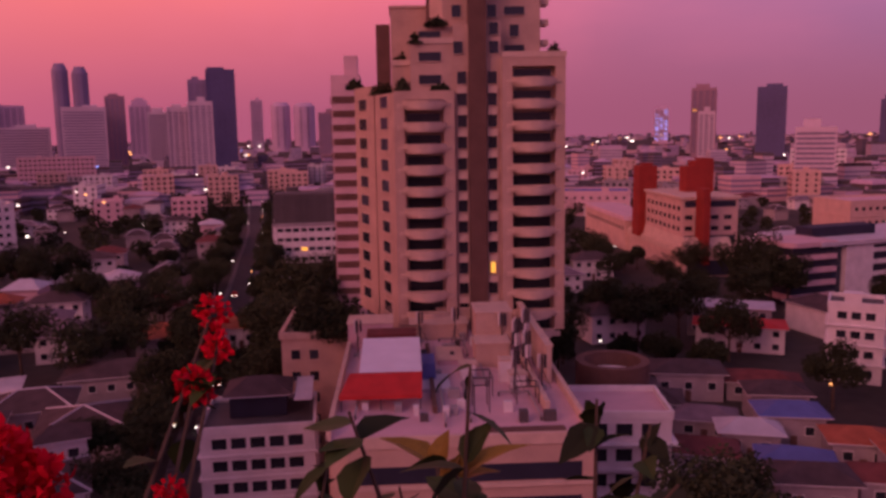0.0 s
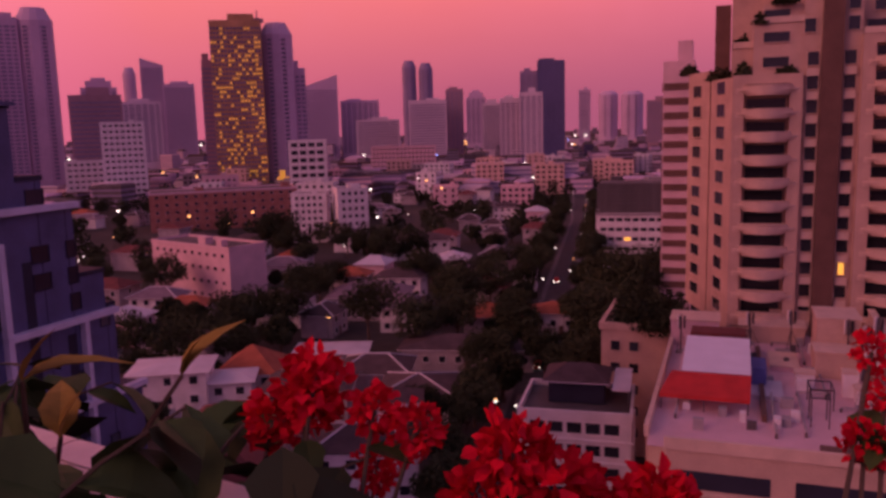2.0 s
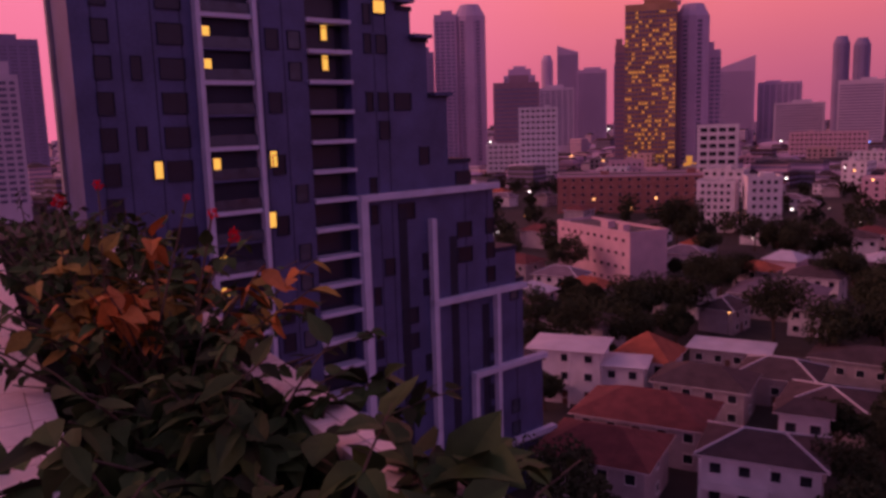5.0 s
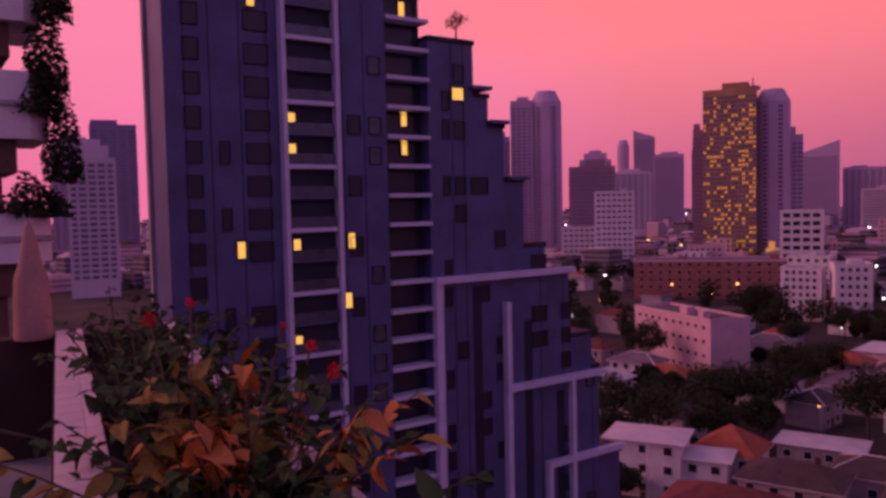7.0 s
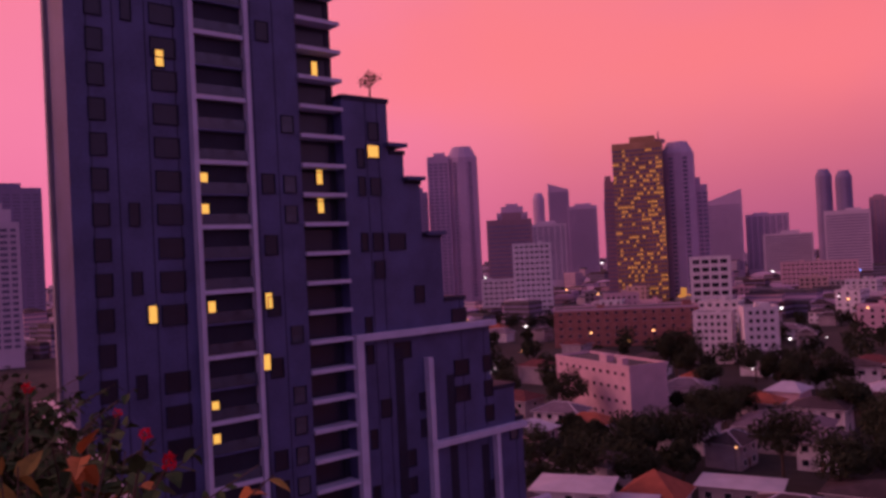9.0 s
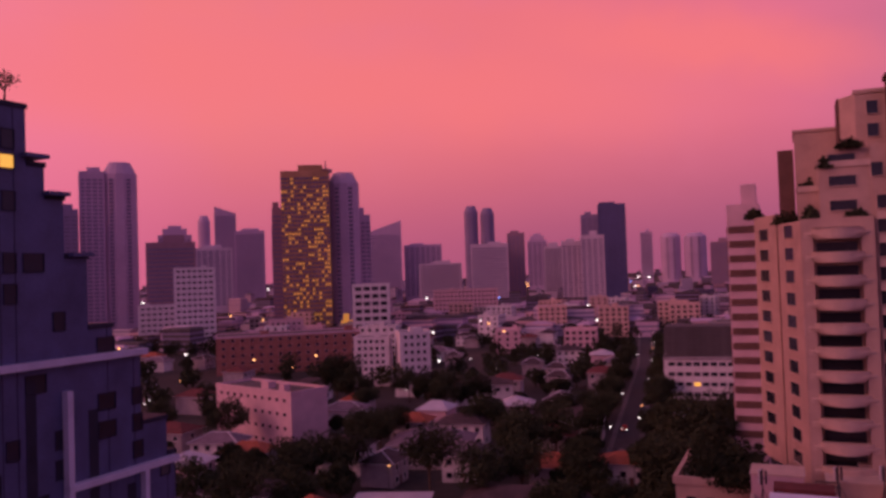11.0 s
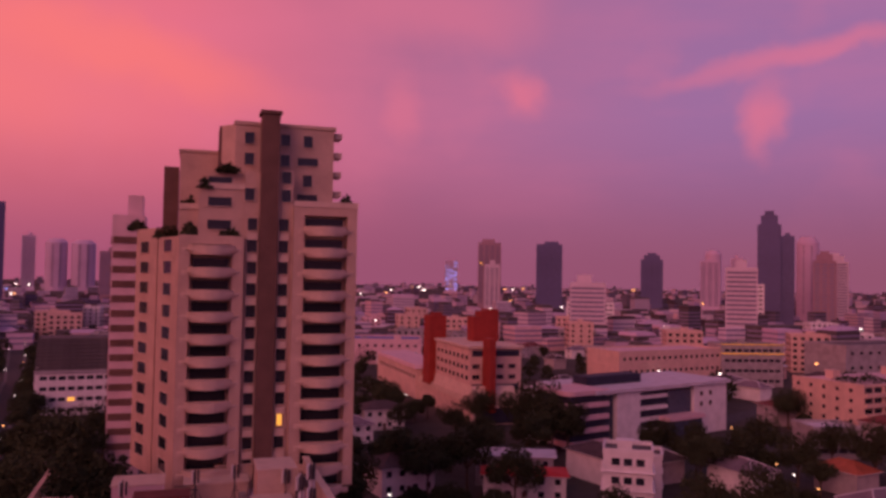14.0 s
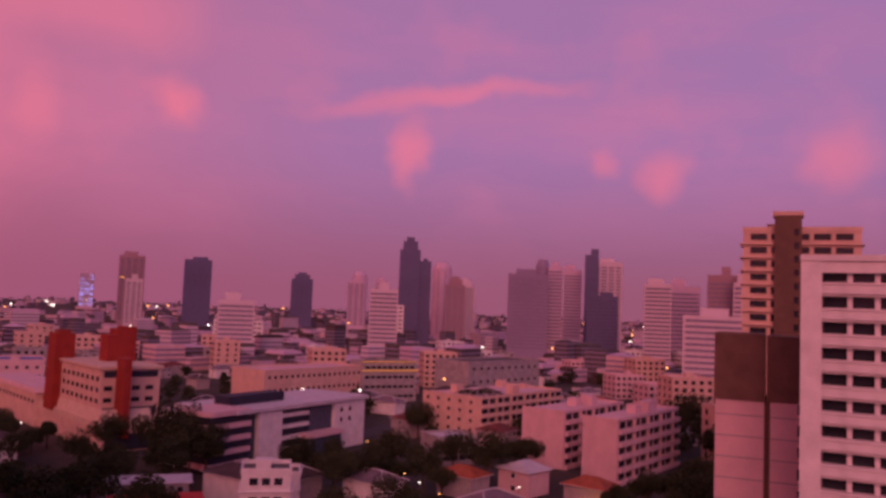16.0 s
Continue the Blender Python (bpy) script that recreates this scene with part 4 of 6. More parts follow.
# right side
def orange_centre():
    """The near corner is the origin; its long side runs back along +y and faces -x."""
    ob = thing("shopping_block", 77, 257, 0, 4, "peach shopping block with tall orange stair towers", "building")
    part("podium_wall", Geo().box(0, 17, 0, 60, 0, 8.2).mesh("wall", PEACH), ob)
    part("podium_parapet", Geo().box(-0.5, 17.3, -0.5, 0.1, 6.6, 8.9).box(-0.5, 0.1, 0.1, 60, 6.6, 8.9).mesh("parapet", CREAM_B), ob)
    part("podium_roof", Geo().prism([(0.2, 0.2), (17, 0.2), (17, 60), (0.2, 60)], 8.2, 12.2, top=0.9).mesh("roof", CREAM_B), ob)
    part("upper_wall", Geo().box(1.2, 20, 6, 47, 8.2, 24.6).mesh("wall", PEACH), ob)
    part("eave", Geo().box(0.4, 20.8, 5.2, 47.6, 24.6, 25.5).mesh("eaves", CREAM_B), ob)
    part("front_louvre", Geo().box(2.0, 19.2, 5.8, 6.0, 10.4, 12.6).mesh("louvre", CLAD_D), ob)
    part("front_louvre", Geo().box(2.0, 19.2, 5.8, 6.0, 22.0, 24.0).mesh("louvre", CLAD_D), ob)
    part("shop_front", Geo().box(1.0, 16.0, -0.08, 0.1, 0.3, 5.4).mesh("front", CLAD_D), ob)
    part("tower", Geo().prism([(-1.6, 43), (5.4, 43), (5.4, 51), (-1.6, 51)], 8, 34.0, top=0.94).box(0.4, 4, 45, 49, 34.0, 35.0).mesh("tower", ORANGE), ob, "orange painted stair tower")
    part("tower", Geo().box(9.5, 19.2, 25, 32, 24.6, 34.4).box(12.5, 19.2, 25, 32, 34.4, 36.4).box(15, 19.0, 25, 32, 36.4, 37.2).mesh("tower", ORANGE), ob, "orange painted tower with a stepped top")
    part("fin", Geo().prism([(5.6, -1.2), (7.8, -1.2), (7.8, 5.8), (5.6, 5.8)], 4, 28.4, top=0.96).mesh("fin", ORANGE), ob, "orange painted fin")
    part("ramp", Geo().prism([(0.3, 50), (6, 50), (6, 60), (0.3, 60)], 8, 15.5, top=0.6).mesh("ramp", ORANGE), ob)
    part("side_wing", Geo().box(-1.5, 13, 60, 124, 0, 11.8).mesh("wing", PEACH), ob)
    part("wing_roof", Geo().prism([(-2.1, 59.5), (13.4, 59.5), (13.4, 124.5), (-2.1, 124.5)], 11.8, 13.4, top=0.96).mesh("roof", PINKW), ob)
    small, wide = window_mesh(1.5, 1.3, PEACH, GLASS), window_mesh(2.6, 1.5, PEACH, GLASS)
    for k in range(3):
        for i in range(8):
            part("window", wide, ob, at=pose(1.2, 9 + 4.4 * i, 14.6 + 3.4 * k, 0, 0, -90))
    for i in range(7):
        part("window", small, ob, at=pose(0.0, 4.5 + 2.6 * i, 4.6, 0, 0, -90))
    for i in range(13):
        part("window", wide, ob, at=pose(-1.5, 63 + 4.6 * i, 8.6, 0, 0, -90))
    for k in range(2):
        for i in range(4):
            part("window", wide, ob, at=pose(3.4 + 4.4 * i, 6.0, 15.0 + 3.6 * k))


orange_centre()


def banded_block(name, label, x, y, rz, w, d, h, wall, floors, blank=0.0, garden=False, out=1.1):
    """A block whose front has a deep balcony band on every floor. Its near left corner is the origin; the front faces -y."""
    ob = thing(name, x, y, 0, rz, label, "building")
    fh = h / floors
    part("wall", Geo().box(0, w, 0, d, 0, h).mesh("wall", wall), ob)
    part("parapet", Geo().box(-0.2, w + 0.2, -0.2, 0.2, h, h + 0.9).box(-0.2, 0.2, 0.2, d, h, h + 0.9).box(w - 0.2, w + 0.2, 0.2, d, h, h + 0.9).mesh("parapet", wall), ob)
    part("roof", Geo().box(0.2, w - 0.2, 0.2, d, h, h + 0.12).mesh("roof", PINKW), ob)
    band = Geo().box(blank, w, -out, 0.0, -0.15, 1.05).box(blank, w, -out + 0.1, 0, -0.35, -0.15).mesh("band", wall)
    n = max(2, int((w - blank) / 4.5))
    cell = (w - blank) / n
    door = window_mesh(cell * 0.72, fh * 0.5, CLAD_D, GLASS)
    fin = Geo().box(-0.12, 0.12, -out + 0.15, 0, 0, fh).mesh("fin", wall)
    for k in range(floors):
        strip = part("balcony", band, ob, at=pose(0, 0, fh * k + 0.3))
        for i in range(n):
            part("balcony_door", door, ob, at=pose(blank + cell * (i + 0.5), -0.02, fh * (k + 0.68)))
            if i and i % 2 == 0:
                part("divider", fin, strip, at=pose(blank + cell * i, 0, -0.3))
    side = window_mesh(1.2, 1.2, wall, GLASS)
    if not blank:
        for k in range(floors):
            for i in range(int(d / 5)):
                part("window", side, ob, at=pose(0, d - 5 * (i + 0.5), fh * (k + 0.55), 0, 0, -90))
    rr = random.Random(int(x + w))
    for i in range(max(2, int(w / 12))):
        hx, hy, hw, hh = rr.uniform(3, w - 4), rr.uniform(3, d - 4), rr.uniform(2, 4.5), rr.uniform(1.6, 3.4)
        part("roof_house", Geo().box(hx - hw / 2, hx + hw / 2, hy - 1.6, hy + 1.6, h + 0.1, h + hh).box(hx - hw / 2 - 0.2, hx + hw / 2 + 0.2, hy - 1.8, hy + 1.8, h + hh, h + hh + 0.2).mesh("house", wall), ob)
    if garden:
        solid("roof_garden", shrub_mesh("garden", w * 0.42, d * 0.6, 2.6, 900, 0.4, LEAF, 77), "dark roof garden on a cream block", "shrub", at=ob.matrix_basis @ pose(w * 0.26, d * 0.4, h + 0.1))
    return ob


def modern_block():
    """White block with wall panels; its front runs along +x from the tiered corner."""
    ob = thing("office_block", 97, 213, 0, 21, "white modern block with wall panels and a flat overhanging roof", "building")
    part("wall", Geo().box(-2, 66, 2.2, 24, 0, 15.6).mesh("wall", WHITE), ob)
    tier = Geo().prism([(-4 + 2.2 * math.sin(a), 4 - 4.2 * math.cos(a)) for a in (-1.2, -0.8, -0.4, 0)] + [(10, -0.2), (10, 14), (-5, 14)], -0.65, 0.65).mesh("tier", PINKW)
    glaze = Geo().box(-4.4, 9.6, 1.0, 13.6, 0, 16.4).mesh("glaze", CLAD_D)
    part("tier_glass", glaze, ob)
    for k in range(5):
        part("tier_band", tier, ob, at=pose(0, 0, 2.2 + 3.55 * k))
    part("glass_wall", Geo().box(10, 14, 2.0, 2.3, 0.5, 14.8).mesh("glass", GLASS_B), ob)
    part("wall_panel", Geo().box(14, 24, 0.4, 2.4, 0, 15.6).mesh("panel", WHITE), ob, "tall blank white wall panel")
    part("end_panel", Geo().box(49.5, 66.2, 0.4, 2.4, 0, 15.6).mesh("panel", WHITE), ob, "tall blank white wall panel")
    # dark sheet over the white wall, shade of the recess put in as colour
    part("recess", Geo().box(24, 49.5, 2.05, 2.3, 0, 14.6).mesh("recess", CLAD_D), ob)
    for k in range(4):
        part("recess_balcony", Geo().box(24.2, 37, 0.8, 2.3, 2.6 + 3.4 * k, 3.7 + 3.4 * k).mesh("balcony", WHITE), ob)
    part("curtain_wall", Geo().box(38, 49.2, 1.4, 2.3, 5.6, 14.4).mesh("glass", GLASS_B), ob)
    part("canopy", Geo().box(33, 50, -3.5, 1.4, 6.0, 7.2).mesh("canopy", PINKW), ob)
    part("lower_glass", Geo().box(34, 49, -3.0, 1.0, 0.2, 6.0).mesh("glass", GLASS_B), ob)
    part("roof", Geo().box(4, 67.2, -0.6, 25, 15.6, 16.7).mesh("roof", ROOFL), ob, "pale overhanging roof slab")
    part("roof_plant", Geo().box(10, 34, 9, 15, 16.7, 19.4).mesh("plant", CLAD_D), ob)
    for k in range(2):
        for i in range(2):
            part("window", window_mesh(1.5, 1.5, WHITE, GLASS), ob, at=pose(53 + 4.6 * i, 0.38, 9.6 + 3.2 * k))


modern_block()
block("curved_hall", "long pale hall with an arcaded upper storey", 190, 340, 14, 62, 22, 17, PEACH, 3, 18, ww=1.6, ledge=0.3, heads=0, roof=PINKW)
block("lit_block", "low block with yellow lit upper floor", 238, 341, -10, 30, 16, 19, GREYW, 4, 9, ww=2.4, pane=GLASS, lit=0.0)
solid("light_string", Geo().box(-15.5, 15.5, -8.9, -8.6, 15.2, 15.6).box(-15.5, 15.5, -8.9, -8.6, 19.6, 19.9).mesh("string", LIT_G), "yellow light strings along a facade", "lights", at=pose(238, 341, 0, 0, 0, -10))
block("town_house", "plain white low house with one small window", 90, 168, -28, 10, 9, 9.5, WHITE, 3, 2, heads=1)
block("town_house", "white balcony house beside trees", 78, 150, -27, 9.5, 9, 14.5, WHITE, 4, 3, ww=1.6, ledge=0.5, lit=0)
banded_block("apartment_block", "cream block with deep balconies and a roof garden", 193, 215, 12, 54, 27, 16.2, PEACH, 5, garden=True)
banded_block("slab_block", "slab block with a blank pink gable end", 188.4, 171.4, 14, 42, 15, 17.0, PINKW, 5, blank=0.6)
banded_block("slab_block", "slab block with a blank pink gable end", 185.2, 148.2, 14, 45, 11, 17.8, PINKW, 5, blank=0.6)
block("town_house", "low block with a pale roof and dark glazing", 165, 198, -10, 14, 12, 8, GREYW, 2, 4, ww=2.6, roof=ROOFL, heads=0)
block("office_hall", "long grey hall with a plain parapet", 300, 330, 8, 60, 24, 20, GREYW, 3, 10, ww=2.0, ledge=0, heads=0, roof=ROOFG)
block("blue_hall", "low hall with a blue roof sheet", 86, 460, -10, 38, 30, 13, PINKW, 2, 8, roof=AWN_B)
block("apartment_block", "white slab block far off", 345, 748, -25, 47, 14, 26, WHITE, 6, 10, ww=3)
block("apartment_block", "white tower block among low roofs", 495, 704, -35, 29, 18, 47, WHITE, 11, 6, ww=3)
block("hotel_block", "cream banded hotel tower with a brown stair core", 190, 98, -62, 25, 20, 69, PEACH, 22, 5, ww=3.6, wh=1.5, ledge=0.7, heads=2)
core = thing("stair_core", 190, 98, 0, -62, "brown stair core of the banded hotel", "stair core")
part("shaft", Geo().box(-5.6, 0.2, -11.4, -9, 0, 72.4).mesh("shaft", BROWN), core)
part("cap", Geo().box(-6.0, 0.6, -11.6, -5, 72.4, 73.4).mesh("cap", PEACH), core, "pale roof slab over the stair core")
slit = window_mesh(1.0, 1.5, BROWN, GLASS)
for k in range(21):
    part("window", slit, core, at=pose(-0.9, -11.42, 6.0 + 3.13 * k))


def near_white_block():
    """Long balcony ribbons with dark bays between short piers, beside a blank gable strip."""
    ob = thing("apartment_block", 103.2, 45.4, 0, -66, "near white block with long ribbon balconies", "building")
    part("wall", Geo().box(-6, 9, -3.6, 8, 0, 55.6).mesh("wall", BROWN), ob)
    part("gable", Geo().box(-6.3, -4.0, -5.4, 8, 0, 55.6).mesh("gable", WHITE), ob)
    part("top_band", Geo().box(-4.0, 9.2, -5.2, -3.4, 54.2, 55.6).mesh("band", WHITE), ob)
    part("parapet", Geo().box(-6.3, 9.3, -5.5, -5.0, 55.6, 56.3).box(-6.4, -5.9, -5.0, 8, 55.6, 56.3).mesh("parapet", WHITE), ob)
    ribbon_mesh = Geo().box(-4.0, 9.2, -5.3, -3.6, 0, 1.35).box(-4.0, 9.2, -5.45, -5.3, 1.1, 1.35).box(-4.0, 9.2, -5.0, -3.6, -0.3, 0).mesh("ribbon", WHITE)
    pier = Geo().box(-0.28, 0.28, -4.4, -3.6, 1.3, 2.8).mesh("pier", WHITE)
    bay = window_mesh(2.5, 1.4, CLAD_D, GLASS)
    for k in range(18):
        z = 3.05 * k - 0.15
        strip = part("ribbon", ribbon_mesh, ob, at=pose(0, 0, z))
        for i in range(4):
            part("pier", pier, strip, at=pose(-1.0 + 2.9 * i, 0, 0))
            part("window", bay, ob, at=pose(-2.5 + 2.9 * i, -3.62, z + 2.05))


near_white_block()


def brown_block():
    ob = thing("unfinished_block", 114.2, 64.6, 0, -61, "brown-netted upper storeys over a pale grey block", "building")
    part("wall", Geo().box(-6, 0.6, -5, 6, 0, 36.6).mesh("wall", PINKW), ob)
    part("side_wall", Geo().box(1.4, 6, -5, 6, 0, 36.6).mesh("wall", PINKW), ob)
    part("shaft", Geo().box(0.6, 1.4, -4.4, 6, 0, 36.6).mesh("shaft", BROWN), ob)
    part("net", Geo().box(-6.2, 0.7, -5.2, 6.2, 36.6, 46.2).mesh("net", BROWN), ob, "brown netting round the top storeys")
    part("net", Geo().box(0.9, 6.2, -5.1, 6.2, 36.6, 46.0).mesh("net", BROWN), ob, "brown netting round the top storeys")
    part("dark_side", Geo().box(6.0, 6.25, -4.9, 6.1, 0, 36.5).mesh("side", CLAD_D), ob)
    line = Geo().box(-6.06, 0.55, -5.07, -5, -0.08, 0.08).mesh("joint", GREYW)
    line_b = Geo().box(1.45, 6.03, -5.07, -5, -0.08, 0.08).mesh("joint", GREYW)
    slit = window_mesh(0.7, 1.5, PINKW, GLASS)
    for k in range(12):
        part("floor_joint", line, ob, at=pose(0, 0, 3.0 * k + 1.5))
        part("floor_joint", line_b, ob, at=pose(0, 0, 3.0 * k + 1.5))
        part("window", slit, ob, at=pose(5.3, -5.05, 3.0 * k + 2.9))


brown_block()

# ---------------------------------------------------------------- far skyline
# the haze over these towers is in their facade and pane colours
S = skyline
S("tall glass tower with golden lit facade", 36.5, 650, 37, 130, GOLDW, d=30, fh=3.3, strips=15, lit=0.34, rz=33, lit_mat=LIT_G)
gx, gy = polar(35.1, 648)
solid("roof_mast", Geo().tube([(0, 0, 130), (0, 0, 139)], [0.8, 0.4], 6).box(-4, 4, -3, 3, 129.5, 132.5).mesh("mast", SKY_D), "mast on top of the golden tower", "mast", at=pose(gx, gy, 0))
gx, gy = polar(33.4, 610)
solid("lit_forecourt", Geo().box(-10, 10, -4, 4, 8, 14).box(-8, -4, -4.3, 4, 14, 19).box(0, 3, -4.3, 4, 14, 18).mesh("forecourt", LIT_G), "yellow floodlit forecourt of the golden tower", "lights", at=pose(gx, gy, 0, 0, 0, 33))
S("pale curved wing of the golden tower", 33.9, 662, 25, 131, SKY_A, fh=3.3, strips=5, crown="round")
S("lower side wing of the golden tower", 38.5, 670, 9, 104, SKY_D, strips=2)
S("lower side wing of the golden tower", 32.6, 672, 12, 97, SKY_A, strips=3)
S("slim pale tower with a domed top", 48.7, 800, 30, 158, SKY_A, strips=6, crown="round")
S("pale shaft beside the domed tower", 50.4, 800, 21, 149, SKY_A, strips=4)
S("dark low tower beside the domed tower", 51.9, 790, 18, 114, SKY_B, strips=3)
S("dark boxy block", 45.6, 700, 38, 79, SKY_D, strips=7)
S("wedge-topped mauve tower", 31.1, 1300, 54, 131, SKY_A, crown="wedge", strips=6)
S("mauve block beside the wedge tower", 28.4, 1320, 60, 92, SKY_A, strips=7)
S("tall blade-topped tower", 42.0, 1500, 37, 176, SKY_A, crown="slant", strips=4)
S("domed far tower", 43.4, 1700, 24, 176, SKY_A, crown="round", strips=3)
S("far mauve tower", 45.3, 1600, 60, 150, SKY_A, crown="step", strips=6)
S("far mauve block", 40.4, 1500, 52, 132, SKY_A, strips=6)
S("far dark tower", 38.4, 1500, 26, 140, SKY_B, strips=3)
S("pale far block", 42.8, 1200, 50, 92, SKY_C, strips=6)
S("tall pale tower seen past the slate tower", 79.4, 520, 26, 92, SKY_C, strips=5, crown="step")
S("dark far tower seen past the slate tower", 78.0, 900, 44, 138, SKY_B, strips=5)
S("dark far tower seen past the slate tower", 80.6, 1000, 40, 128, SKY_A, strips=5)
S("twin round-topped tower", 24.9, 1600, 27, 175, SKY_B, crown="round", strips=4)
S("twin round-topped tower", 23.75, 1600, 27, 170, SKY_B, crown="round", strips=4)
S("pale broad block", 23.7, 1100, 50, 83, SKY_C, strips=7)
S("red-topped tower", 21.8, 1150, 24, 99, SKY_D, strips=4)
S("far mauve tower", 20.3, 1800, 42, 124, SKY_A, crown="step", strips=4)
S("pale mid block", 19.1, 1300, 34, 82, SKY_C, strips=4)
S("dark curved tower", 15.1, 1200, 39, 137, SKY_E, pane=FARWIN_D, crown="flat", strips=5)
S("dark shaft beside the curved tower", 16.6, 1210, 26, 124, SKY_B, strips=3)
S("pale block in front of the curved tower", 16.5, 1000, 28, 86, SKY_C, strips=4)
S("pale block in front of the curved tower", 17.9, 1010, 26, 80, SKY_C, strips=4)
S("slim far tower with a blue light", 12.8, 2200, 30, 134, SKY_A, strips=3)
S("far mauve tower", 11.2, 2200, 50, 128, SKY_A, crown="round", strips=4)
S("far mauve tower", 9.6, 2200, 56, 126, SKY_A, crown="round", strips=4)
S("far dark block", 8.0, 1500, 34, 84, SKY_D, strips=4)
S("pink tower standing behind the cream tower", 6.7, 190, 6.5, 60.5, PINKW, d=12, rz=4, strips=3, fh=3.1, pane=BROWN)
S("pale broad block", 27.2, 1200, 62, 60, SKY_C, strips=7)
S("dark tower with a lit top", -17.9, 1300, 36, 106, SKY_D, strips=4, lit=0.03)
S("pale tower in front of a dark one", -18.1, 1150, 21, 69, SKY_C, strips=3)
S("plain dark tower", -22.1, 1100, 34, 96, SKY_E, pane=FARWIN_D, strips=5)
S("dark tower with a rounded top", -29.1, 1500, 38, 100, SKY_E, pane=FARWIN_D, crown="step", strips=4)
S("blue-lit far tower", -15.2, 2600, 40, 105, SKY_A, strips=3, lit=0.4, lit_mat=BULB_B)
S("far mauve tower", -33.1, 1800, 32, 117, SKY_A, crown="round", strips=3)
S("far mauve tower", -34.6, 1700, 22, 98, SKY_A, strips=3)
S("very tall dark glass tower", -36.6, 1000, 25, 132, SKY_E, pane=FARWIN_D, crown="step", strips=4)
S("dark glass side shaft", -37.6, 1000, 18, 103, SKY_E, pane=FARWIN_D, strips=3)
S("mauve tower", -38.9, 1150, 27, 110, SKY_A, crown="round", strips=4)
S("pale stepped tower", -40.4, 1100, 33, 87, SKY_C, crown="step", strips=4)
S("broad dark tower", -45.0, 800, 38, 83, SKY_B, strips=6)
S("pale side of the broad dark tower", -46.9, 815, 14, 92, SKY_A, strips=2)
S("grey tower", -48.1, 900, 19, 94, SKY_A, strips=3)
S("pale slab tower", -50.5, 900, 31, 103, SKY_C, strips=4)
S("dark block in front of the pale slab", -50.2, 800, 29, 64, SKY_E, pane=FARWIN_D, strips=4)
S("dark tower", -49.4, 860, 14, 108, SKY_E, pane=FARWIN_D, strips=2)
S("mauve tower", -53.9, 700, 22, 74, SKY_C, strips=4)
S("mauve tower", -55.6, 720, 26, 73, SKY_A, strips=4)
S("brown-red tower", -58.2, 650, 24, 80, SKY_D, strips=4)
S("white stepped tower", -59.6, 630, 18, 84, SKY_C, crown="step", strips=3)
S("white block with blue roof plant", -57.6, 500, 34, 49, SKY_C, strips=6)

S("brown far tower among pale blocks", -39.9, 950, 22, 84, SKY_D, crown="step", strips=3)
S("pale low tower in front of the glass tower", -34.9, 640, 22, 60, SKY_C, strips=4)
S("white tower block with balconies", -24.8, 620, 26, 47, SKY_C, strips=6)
S("small pale tower", -32.9, 1400, 30, 84, SKY_A, strips=3)
S("dome-topped block behind the broad tower", -46.0, 830, 14, 100, SKY_B, crown="round", strips=2)


# ---------------------------------------------------------------- houses
def hip_roof(g, w, d, z0, h, over=0.8, ridge=0.35, mi=0):
    """A hipped roof with a thin eaves board."""
    a, b = w / 2 + over, d / 2 + over
    g.box(-a, a, -b, b, z0 - 0.14, z0, 1)
    r = max(0.02, ridge * w / 2)
    e = [(-a, -b, z0), (a, -b, z0), (a, b, z0), (-a, b, z0)]
    p, q = (-r, 0, z0 + h), (r, 0, z0 + h)
    g.quad(e[0], e[1], q, p, mi).quad(e[2], e[3], p, q, mi).tri(e[1], e[2], q, mi).tri(e[3], e[0], p, mi)
    return g


def roof_ribs(w, d, z0, h, over=0.8, ridge=0.35):
    """Pale ridge and hip tiles."""
    a, b, r = w / 2 + over, d / 2 + over, max(0.02, ridge * w / 2)
    g = Geo()
    for s in (-1, 1):
        for t in (-1, 1):
            g.tube([(s * a, t * b, z0 + 0.05), (s * r, 0, z0 + h + 0.05)], [0.16, 0.16], 5)
    g.tube([(-r, 0, z0 + h + 0.05), (r, 0, z0 + h + 0.05)], [0.17, 0.17], 5)
    return g


